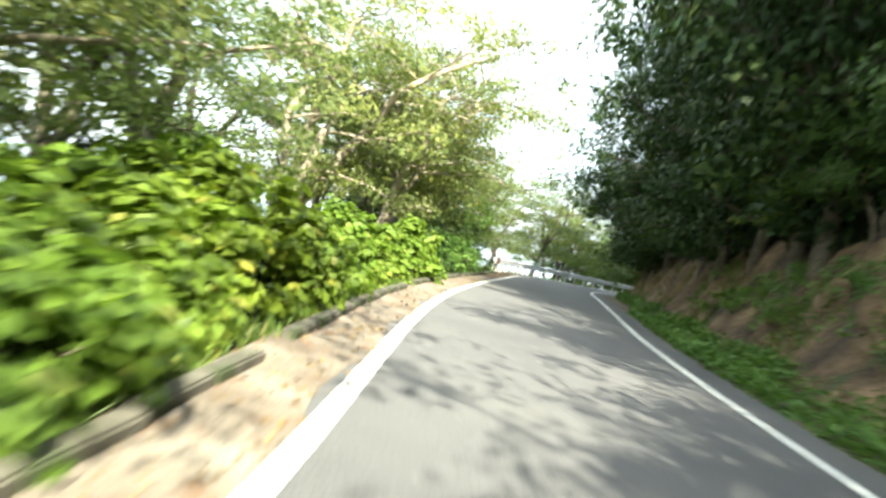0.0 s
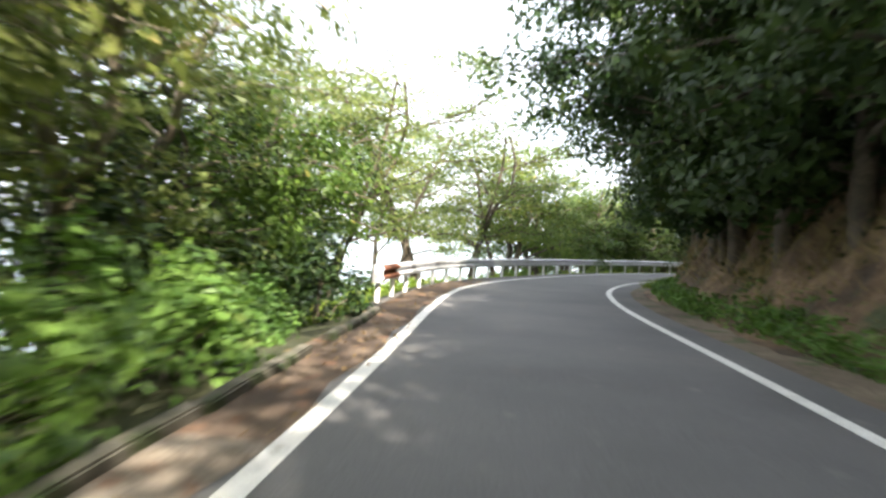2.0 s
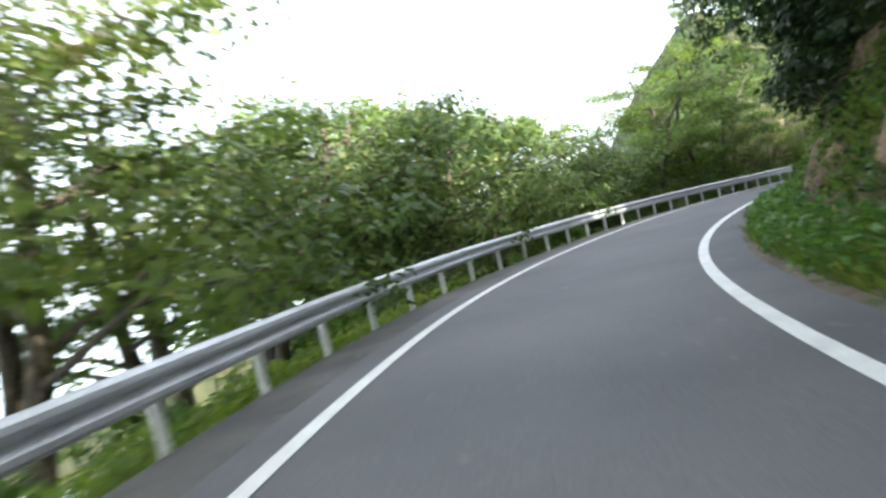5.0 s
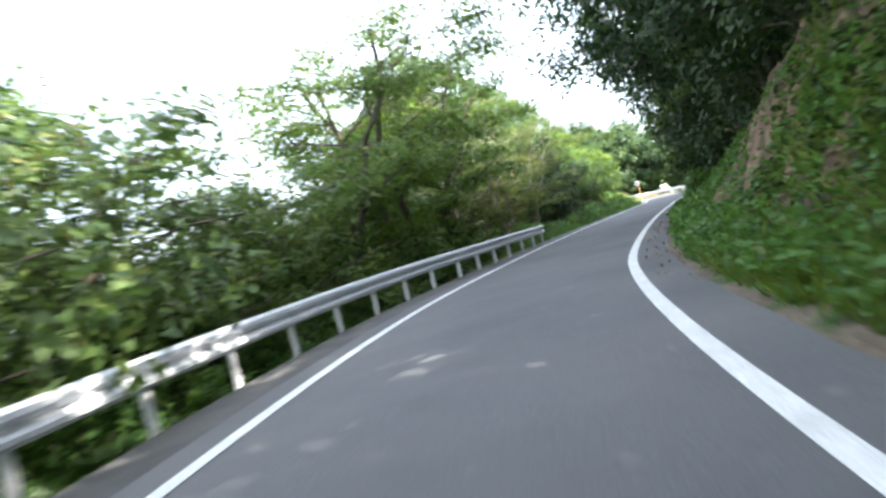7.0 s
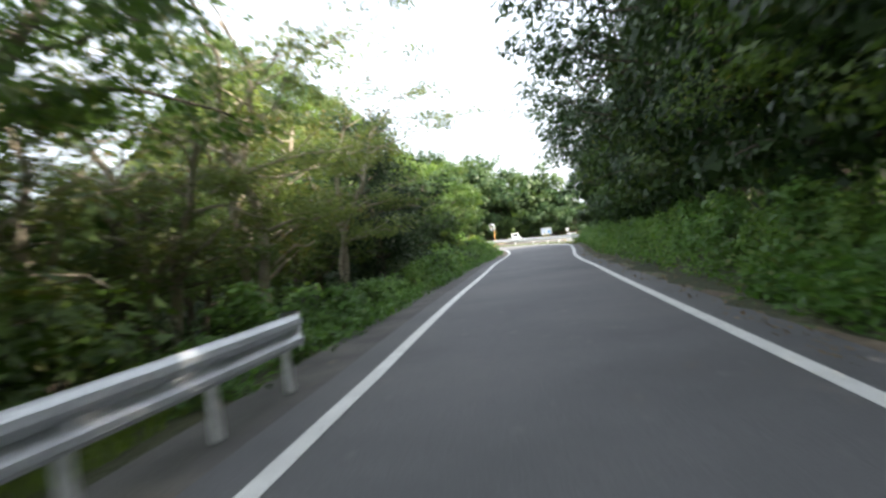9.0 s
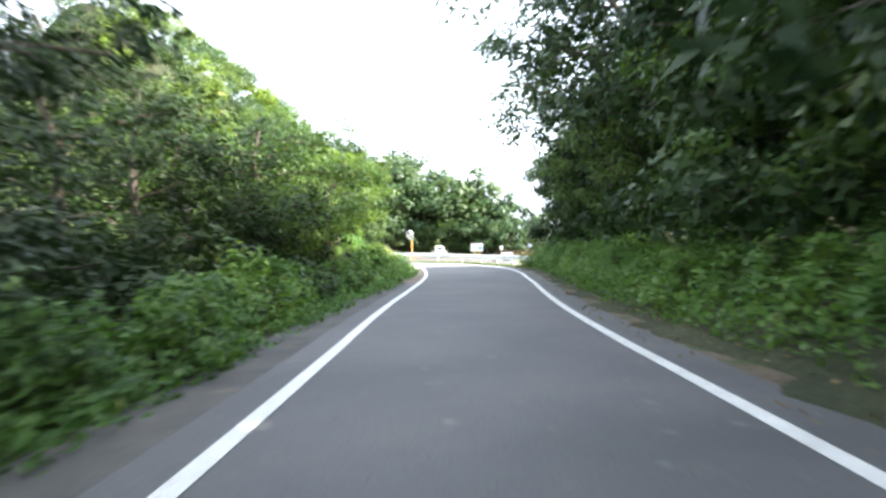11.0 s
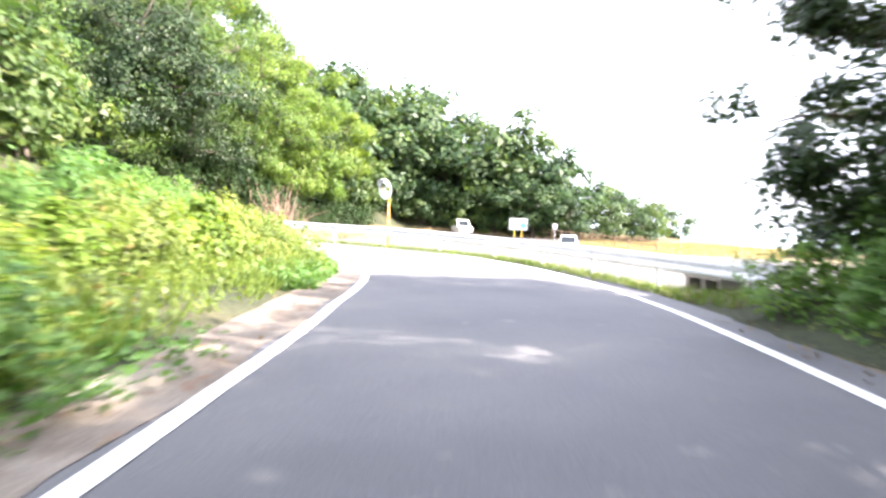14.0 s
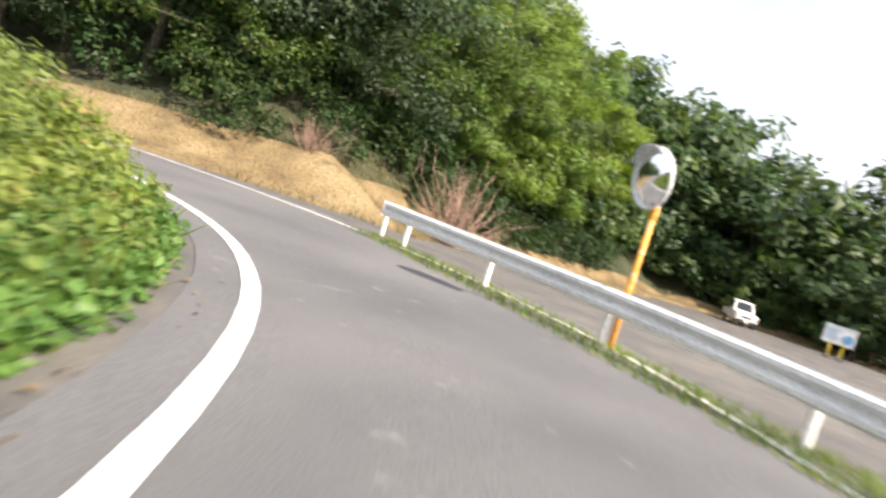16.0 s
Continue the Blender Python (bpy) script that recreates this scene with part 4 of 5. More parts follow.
put(HIGHS[1], p[0], p[1], ground_at(p[0], p[1]) - 0.3, 70, 1.1, "dark evergreen tree added on the cut bank to shade the kerb", "tree", "trees on the hill side")
row(HIGHS[:2], 50, 84, 3.0, 5.2, 5.8, (0.95, 1.08), "dark evergreen tree overhanging the road", "tree", "trees on the hill side", 0.3, (0.9, 1.1), -3)
row(DENSE, 82, 104, 3.8, 7.0, 8.0, (0.95, 1.1), "dark evergreen tree overhanging the cut bank", "tree", "trees on the hill side", 0.3, (0.9, 1.1), -9)
row(HIGHS[:2], 103, 122, 3.5, 6.3, 7.0, (0.97, 1.1), "dark evergreen tree overhanging the road", "tree", "trees on the hill side", 0.3, (0.9, 1.1), -3)
row(HIGHS, 122, 150, 3.5, 6.3, 7.0, (0.97, 1.1), "dark evergreen tree overhanging the road", "tree", "trees on the hill side", 0.3, (0.9, 1.1), -3)
row(HIGHS, 151, 171, 3.6, 6.9, 7.5, (0.97, 1.1), "dark evergreen tree overhanging the road", "tree", "trees on the hill side", 0.3, (0.9, 1.1), -3)
row(CLOSE, 172, 182, 3.4, 8.0, 8.6, (0.76, 0.86), "tall dark evergreen tree beside the road", "tree", "trees on the hill side", 0.3, (0.9, 1.1), -5)
row(CLOSE, 183.4, 184, 4.0, 7.9, 8.1, (0.98, 1.02), "tall dark evergreen tree beside the guardrail's end", "tree", "trees on the hill side")
row(DARKS, 180.5, 186, 1.5, 6.6, 7.6, (1.0, 1.35), "dark shrub behind the guardrail's end", "shrub", "shrubs on the bank")
row(TALL, -9, 16, 4.6, 10.4, 11.4, (0.66, 0.74), "tall evergreen tree above the cut bank", "tree", "trees on the hill side")
row(TALL, 19, 50, 4.6, 8.2, 9.2, (0.92, 1.05), "tall evergreen tree above the cut bank", "tree", "trees on the hill side")
row(TALL, 50, 74, 4.6, 8.4, 9.6, (0.95, 1.1), "tall dark evergreen tree on the hill side", "tree", "trees on the hill side")
row(FAR[1:2], 72, 106, 4.2, 10.0, 12, (0.9, 1.15), "dark evergreen tree on the hill side", "tree", "trees on the hill side")
row(TALL, 102, 158, 4.6, 10.0, 12, (0.95, 1.1), "tall dark evergreen tree on the hill side", "tree", "trees on the hill side")
row(TALL, 158, 183, 4.2, 10.4, 11.6, (0.62, 0.7), "tall dark evergreen tree on the hill side", "tree", "trees on the hill side")
row(DARKS, -6, 66, 2.0, 6.8, 8.2, (0.7, 1.0), "dark shrub above the cut bank", "shrub", "shrubs on the bank")
row(DARKS, -6, 66, 4.6, 5.3, 6.4, (0.4, 0.65), "small dark shrub clinging to the cut bank", "shrub", "shrubs on the bank")
row(DARKS, 66, 116, 1.7, 5.3, 6.6, (0.7, 1.15), "dark shrub on the cut bank", "shrub", "shrubs on the bank")
row(MIDS, 6, 32, 4.5, 6.0, 6.6, (0.42, 0.55), "young green tree hanging over the earth bank", "tree", "trees on the hill side", 0.3, (0.9, 1.1), -14)
row(GREENS, -6, 34, 1.6, 4.7, 5.8, (0.45, 0.75), "green shrub on the earth bank", "shrub", "shrubs on the bank")
row(DARKS, 66, 98, 1.3, 4.9, 5.7, (0.6, 0.95), "dark shrub clinging to the cut bank", "shrub", "shrubs on the bank")
row(GREENS, 122, 182, 1.3, 4.15, 4.75, (0.55, 0.8), "green leafy shrub at the foot of the bank", "shrub", "shrubs on the bank")
row(GREENS, 124, 182, 2.0, 5.6, 6.4, (0.8, 1.1), "tall green shrub under the roadside trees", "shrub", "shrubs on the bank")
row(MIDS, 112, 176, 5.0, 6.4, 7.4, (0.6, 0.85), "green broadleaf tree at the foot of the bank", "tree", "trees on the hill side")

# forested hill behind the car park
FAR_LABEL = ("mid-green hillside tree in dense forest", "dark evergreen tree in dense hillside forest", "fresh green hillside tree in dense forest", "yellow-green feathery tree in hillside forest")
count = 0
while count < 80:
    x, y = PR.uniform(40, 165), PR.uniform(150, 265)
    hd = float(hill_distance(np.array([x]), np.array([y]))[0])
    turn = math.degrees(math.atan2(x - 64, y - 137))
    if not (4.6 if x < 95 else 2.0) < hd < 15 or turn > 69:
        continue
    k = PR.randint(3)
    near = hd < 16 and x < 112
    y += 6.5 if x < 90 and y < 181 else 0
    k = 1 if hd < 12 and x > 112 and PR.uniform() < 0.6 else k
    put(EDGE[0 if k == 2 else 1] if near else FAR[k], x, y, ground_at(x, y) - 0.4, PR.uniform(0, 360), PR.uniform(1.0, 1.5) * (1 - 0.5 * float(step(54, 69, turn))) * (1 + 0.28 * math.exp(-((turn - 46) / 9) ** 2)), FAR_LABEL[k], "tree", "hillside forest", PR.uniform(0.85, 1.1))
    count += 1
for x, y, sc in ((97, 185.5, 1.0), (101, 187, 1.15), (104.5, 188, 1.2), (108, 190, 1.1), (100, 191, 1.3), (105, 193, 1.35)):
    put(BAMBOO[int(x) % 2], x, y, ground_at(x, y) - 0.3, x * 37, sc, "arching yellow-green bamboo clump at the forest edge", "bamboo", "bamboo grove")
for x, y, sc in ((129, 179, 0.85), (131, 176, 0.8), (133, 172, 0.65), (135, 168.5, 0.5), (131, 182, 0.95)):
    put(FAR[int(x) % 2], x, y, ground_at(x, y) - 0.3, x * 53, sc, "low green tree behind the fence", "tree", "hillside forest")
for k in range(26):
    u = (k + 0.5) / 26
    x, y = np.interp(u * 6, np.arange(7), (90, 98, 110, 120, 125, 129, 133)), np.interp(u * 6, np.arange(7), (180, 183.5, 188, 191.5, 190, 183, 175))
    put(DARKS[k % 2], x + PR.uniform(-0.8, 0.8), y + PR.uniform(0.5, 2), ground_at(x, y + 1) - 0.2, PR.uniform(0, 360), PR.uniform(0.9, 1.4), "dark shrub at the forest's shaded edge", "shrub", "forest edge")



def canopy(seed, count, mat, label):
    """Crowns of the forest behind its first rows: uneven domes of leaves that follow the slope."""
    rng = np.random.RandomState(seed)
    x, y = rng.uniform(40, 150, count * 6), rng.uniform(160, 262, count * 6)
    hd = hill_distance(x, y)
    keep = (hd > 9) & (hd < 56) & (np.degrees(np.arctan2(x - 64, y - 137)) < 66)
    x, y = x[keep][:count], y[keep][:count]
    z = land(x, y)[0]
    r = rng.uniform(1.7, 3.1, len(x))
    mids = np.stack([x, y, z + rng.uniform(3.4, 5.6, len(x))], 1)
    knobs = np.repeat(mids, 9, 0)
    d = rng.normal(size=knobs.shape)
    d[:, 2] = abs(d[:, 2]) * 0.9 - 0.15
    d /= np.linalg.norm(d, axis=1, keepdims=True)
    knobs = knobs + d * np.repeat(r, 9)[:, None] * np.array([0.75, 0.75, 0.8])
    kr = np.repeat(r, 9) * rng.uniform(0.38, 0.6, len(knobs))
    pts = cloud(knobs, kr, 42, rng, 0.8, 0.3)
    out = outward(pts, np.repeat(knobs, 42, 0), np.repeat(mids, 9 * 42, 0))
    v, f = leaves(pts, 0.46, rng, 0.45, 0.44, 0.25, small=True, out=out)
    return tagged(new("forest_canopy", fast_mesh("forest_canopy", v, f, mat)), label, "forest", kind="stuff")


canopy(201, 190, LEAF_HILL, "mid-green rounded crowns of dense hillside forest")
canopy(202, 190, LEAF_HILL_DARK, "dark green crowns of dense hillside forest")
canopy(203, 70, LEAF_BAMBOO, "yellow-green crowns in dense hillside forest")
for k in range(30):
    u = (k + 0.5) / 30
    x, y = np.interp(u * 4, np.arange(5), (108, 116, 124, 128, 133)), np.interp(u * 4, np.arange(5), (188, 191, 191, 185, 176))
    put(FAR[(0, 1, 1, 2)[k % 4]], x + PR.uniform(-0.6, 0.6), y + PR.uniform(0.6, 3), ground_at(x, y + 1.5) - 0.5, PR.uniform(0, 360), PR.uniform(0.5, 0.8), "small tree with low branches at the forest edge", "tree", "hillside forest", PR.uniform(0.85, 1.1))
for k in range(60):
    x, y = PR.uniform(74, 98), PR.uniform(172, 192)
    hd = float(hill_distance(np.array([x]), np.array([y]))[0])
    if 2.6 < hd < 5.5 or (hd > 0.6 and x > 95 and hd < 4):
        put(DARKS[k % 2], x, y, ground_at(x, y) - 0.2, PR.uniform(0, 360), PR.uniform(0.9, 1.5), "dark shrub under the forest's first trees", "shrub", "forest edge")
    elif 5.5 <= hd < 9:
        put(EDGE[k % 2], x, y, ground_at(x, y) - 0.5, PR.uniform(0, 360), PR.uniform(0.6, 0.9), "low-branched green tree at the forest edge", "tree", "hillside forest")
# dark-leaved shrubs in place of the shadow under the slope's trees
for k in range(22):
    x = 92.5 + 0.95 * k
    y = float(np.interp(x, (90, 98, 110, 121), (177, 181, 186, 190))) + 1.2 + PR.uniform(0, 1.4)
    put(DARKS[k % 2], x, y, ground_at(x, y) - 0.3, PR.uniform(0, 360), PR.uniform(0.7, 1.1), "dark shrub standing in for shadow under the slope's trees", "shrub", "forest edge")
# dark leaves added to imitate the deep shade above the dry bank
for k in range(14):
    x, y = 82.5 + 0.75 * k + PR.uniform(-0.4, 0.4), 182.6 + PR.uniform(-0.8, 1.6) + 0.1 * k
    put(DARKS[k % 2], x, y, ground_at(x, y) - 0.3, PR.uniform(0, 360), PR.uniform(0.8, 1.3), "dark shrub standing in for the forest's shade above the dry bank", "shrub", "forest edge")
for k in range(10):
    x, y = PR.uniform(26, 46), PR.uniform(140, 160)
    put(FAR[k % 2], x, y, ground_at(x, y) - 0.4, PR.uniform(0, 360), PR.uniform(0.8, 1.05), "green tree on the low ground inside the bend", "tree", "trees along the straight", PR.uniform(0.85, 1.1))

# ---------------------------------------------------------------- grass, weeds and litter
def blades(points, height, rng, width=0.02, lean=0.5):
    n = len(points)
    a = rng.uniform(0, 6.28, n)
    h = height * rng.uniform(0.5, 1.25, n)
    side = np.stack([np.cos(a), np.sin(a), 0 * a], 1) * width
    top = np.stack([rng.normal(0, lean, n) * h, rng.normal(0, lean, n) * h, h], 1)
    p = np.asarray(points)
    v = np.stack([p - side, p + side, p + top * 0.55 + side * 0.7, p + top], 1).reshape(-1, 3)
    b = np.arange(n)[:, None] * 4
    return v, np.concatenate([b + np.array([[0, 1, 2]]), b + np.array([[0, 2, 3]])], 0)


def scatter(count, s0, s1, n0, n1, rng, lumps=0.0, edge=None):
    """Places on the ground beside the road; lumps: how strongly they gather in patches."""
    s = rng.uniform(s0, s1, count)
    n = rng.uniform(n0, n1, count)
    if edge is not None:
        n = n + edge(s)
    p = at(s, n)
    z, _, _ = land(p[:, 0], p[:, 1])
    keep = rough_field(p[:, 0], p[:, 1], 1.1, 9) > rng.uniform(-1, 1, count) * 0.5 - 1 + lumps
    return np.stack([p[:, 0], p[:, 1], z], 1)[keep]


GR = np.random.RandomState(8)


def grass(name, pts, height, mat, label, width=0.02, lean=0.5):
    v, f = blades(pts, height, GR, width, lean)
    return tagged(new(name, fast_mesh(name, v, f, mat)), label, "grass", kind="stuff")


def weeds(name, pts, lift, size, mat, label, slim=0.4):
    pts = pts + np.stack([GR.normal(0, 0.04, len(pts)), GR.normal(0, 0.04, len(pts)), GR.uniform(0.02, 1, len(pts)) ** 1.5 * lift], 1)
    v, f = leaves(pts, size, GR, 0.7, slim, 0.1)
    return tagged(new(name, fast_mesh(name, v, f, mat)), label, "weeds", kind="stuff")


weeds("low_weeds", scatter(50000, -8, 37, 0.75, 3.2, GR, 0.25, wr), 0.34, 0.12, LEAF_WEED, "low green weeds below the earth bank")
weeds("bend_weeds", scatter(11000, 40, 66, 1.5, 2.7, GR, 0.55, wr), 0.38, 0.12, LEAF_WEED, "low green weeds in the bend's earthy ditch")
weeds("bank_creeper", scatter(46000, -8, 112, 2.4, 5.6, GR, 0.95, wr), 0.28, 0.13, LEAF_DARK, "dark creeper patches on the earth bank")
grass("bank_grass", scatter(28000, 66, 102, 0.95, 4.4, GR, 0.3, wr), 0.36, BLADE, "bright green grass on the bank", 0.02)
weeds("bank_weeds", scatter(36000, 76, 126, 0.9, 3.0, GR, 0.45, wr), 0.5, 0.13, LEAF_FERN, "green weeds at the foot of the bank")
weeds("slope_creeper", scatter(20000, 66, 104, 2.0, 5.4, GR, 0.35, wr), 0.35, 0.15, LEAF_DARK, "dark leafy cover on the shaded bank")
grass("hanging_grass", scatter(14000, 2, 72, 2.5, 3.5, GR, 0.75, wr) + np.array((0, 0, 0.05)), 0.4, BLADE_DRY, "dry grass and roots hanging over the cut bank", 0.014, 0.9)
grass("rail_grass", np.concatenate([scatter(12000, 51, 84, -4.9, -3.8, GR, 0.7), scatter(5000, 84, 123, -5.2, -4.1, GR, 1.1)]), 0.24, BLADE, "sunlit grass under the guardrail", 0.018)
weeds("rail_weeds", scatter(26000, 51, 88, -6.6, -4.0, GR, 0.7), 0.55, 0.13, LEAF_BRIGHT, "bright weeds behind the guardrail")
grass("kerb_grass", scatter(7000, -8, 30, -4.4, -3.2, GR, 0.7), 0.2, BLADE, "short grass behind the kerb", 0.018)
weeds("forest_weeds", scatter(26000, 112, 182, 1.15, 3.0, GR, 0.5, wr), 0.45, 0.12, LEAF_WEED, "fern-like weeds beside the straight road")
weeds("verge_weeds", scatter(12000, 122, 178, -4.6, -3.2, GR, 0.8), 0.35, 0.11, LEAF_FERN, "green weeds on the shaded verge")
grass("inner_grass", np.concatenate([scatter(7000, 172, 188, -7.0, -4.1, GR, 0.6), scatter(13000, 188, 212, -7.0, -3.6, GR, 0.6)]), 0.38, BLADE, "tall green grass on the inner bank", 0.022)
weeds("inner_weeds", np.concatenate([scatter(11000, 170, 188, -9.5, -4.2, GR, 0.45), scatter(19000, 188, 212, -9.5, -3.6, GR, 0.45)]), 0.6, 0.12, LEAF_INNER, "sunlit weeds covering the inner bank")
weeds("edge_weeds", scatter(15000, 184, 214, -2.0, -0.75, GR, 0.3, lambda s: -wl(s)), 0.3, 0.12, LEAF_FERN, "leafy weeds creeping onto the asphalt edge")
tt = GR.uniform(0, 1, 9000)
base = np.stack([np.interp(tt * 39, np.arange(40), rb_line[:, c]) for c in range(3)], 1)
base[:, 0] -= GR.uniform(-0.4, 0.95, 9000)
base[:, 2] = land(base[:, 0], base[:, 1])[0]
grass("strip_grass", base[:6000], 0.18, BLADE, "yellow-green grass strip under the guardrail", 0.016)
grass("strip_straw", base[6000:], 0.14, BLADE_DRY, "dry grass under the guardrail beside the road", 0.016)
hp = np.stack([GR.uniform(74, 132, 60000), GR.uniform(160, 196, 60000)], 1)
hh = hill_distance(hp[:, 0], hp[:, 1])
hp = hp[(hh > -1.5) & (hh < np.where(hp[:, 0] < 92, 3.6, 1.0))]
hz, hs, hn = land(hp[:, 0], hp[:, 1])
ok = hn > 3.2
grass("dry_grass", np.stack([hp[:, 0], hp[:, 1], hz], 1)[ok], 0.34, BLADE_GOLD, "dry straw-coloured grass on the far bank", 0.02)
fp = np.stack([GR.uniform(108, 140, 30000), GR.uniform(150, 176, 30000)], 1)
fz, fs2, fn2 = land(fp[:, 0], fp[:, 1])
ok = (fp[:, 1] < 172) & (fp[:, 1] < 176 + 1.1 * (fp[:, 0] - 124)) & (fp[:, 0] > 114.5)
grass("field_green", np.stack([fp[:, 0], fp[:, 1], fz], 1)[ok][::5], 0.2, BLADE, "green tufts among dry grass", 0.02)
grass("field_grass", np.stack([fp[:, 0], fp[:, 1], fz], 1)[ok], 0.16, BLADE_DRY, "dry grass beyond the parking kerb", 0.02)
lp = scatter(2600, -6, 62, -3.3, -2.2, GR, 0.6)
lp2 = scatter(1400, 100, 182, 0.25, 1.3, GR, 0.6, wr)
lp3 = scatter(170, 172, 200, -4.0, -2.9, GR, 0.6)
lp = np.concatenate([lp, lp2, lp3])
lp[:, 2] += 0.075
v, f = leaves(lp, 0.07, GR, 0.95, 0.35, 0.0)
tagged(new("fallen_leaves", fast_mesh("fallen_leaves", v, f, LEAF_FALLEN)), "brown fallen leaves along the road edges", "leaves", kind="stuff")


# ---------------------------------------------------------------- the raw face of the cut bank
bs = np.arange(S0 + 2, 117, 0.3)
cols = np.linspace(0, 1, 17)
off = np.interp(bs, (0, 55, 68, 82), (1.5, 1.5, 1.3, 0.95))
face = np.stack([at(bs, wr(bs) + off + 0.6 + 2.6 * u) for u in cols], 1)
fz3 = land(face[..., 0], face[..., 1])[0]
tilt_x, tilt_y = -np.cos(np.interp(bs, SS, TH)), -np.sin(np.interp(bs, SS, TH))
for i in range(len(bs)):
    for j, u in enumerate(cols):
        q = Vector((face[i, j, 0], face[i, j, 1], fz3[i, j]))
        rel = 0.32 * noise.noise(Vector((q.x * 0.9, q.y * 0.9, q.z * 0.45))) + 0.22 * abs(noise.noise(Vector((q.x * 2.1, q.y * 2.1, q.z * 0.6)))) + 0.07 * noise.noise(q * 6)
        k = rel * math.sin(math.pi * min(1, 0.08 + u * 0.9)) + 0.03
        face[i, j, 0] += tilt_x[i] * k * 0.9
        face[i, j, 1] += tilt_y[i] * k * 0.9
        face[i, j, 2] = q.z + 0.04 + 0.3 * k
tagged(new("cut_bank", fast_mesh("cut_bank", face.reshape(-1, 3), grid_faces(len(bs), len(cols)), BANK, True)), "raw reddish-brown earth bank with ragged gullies", "earth bank", kind="structure")


# ---------------------------------------------------------------- rocks in the bank
def rock(seed, size, p, turn):
    rng = np.random.RandomState(seed)
    bm = bmesh.new()
    bmesh.ops.create_icosphere(bm, subdivisions=3, radius=1)
    for v in bm.verts:
        k = 1 + 0.28 * noise.noise(v.co * 1.4 + Vector((seed, 0, 0))) + 0.12 * noise.noise(v.co * 4 + Vector((0, seed, 0)))
        c = v.co * k
        c.x, c.y, c.z = (max(-0.62, min(0.62, q)) for q in c)
        c += v.co * 0.14 * noise.noise(v.co * 6 + Vector((0, 0, seed)))
        v.co = Vector((c.x * size[0], c.y * size[1], c.z * size[2]))
    me = bpy.data.meshes.new("rock")
    bm.to_mesh(me)
    bm.free()
    me.materials.append(ROCK)
    o = new("rock", me)
    o.matrix_basis = Matrix.Translation(p) @ pose(0, 0, 0, rng.uniform(-8, 8), rng.uniform(-8, 8), turn)
    return tagged(o, "brown weathered rock set in the bank", "rock", "rocks in the bank")


for k, (s, n, h, a, b, c) in enumerate(((103.0, 5.3, 0.8, 0.9, 0.6, 0.8), (104.6, 5.2, 1.3, 0.8, 0.6, 0.7), (106.2, 5.25, 0.9, 1.0, 0.6, 0.9), (107.8, 5.4, 1.5, 0.9, 0.6, 0.8), (105.4, 5.7, 2.1, 0.9, 0.6, 0.6), (108.8, 5.3, 0.7, 0.7, 0.5, 0.7))):
    p = at(np.array(s), np.array(n), h)
    rock(k + 3, (a, b, c), p, heading(s) + 90 + 11 * k)


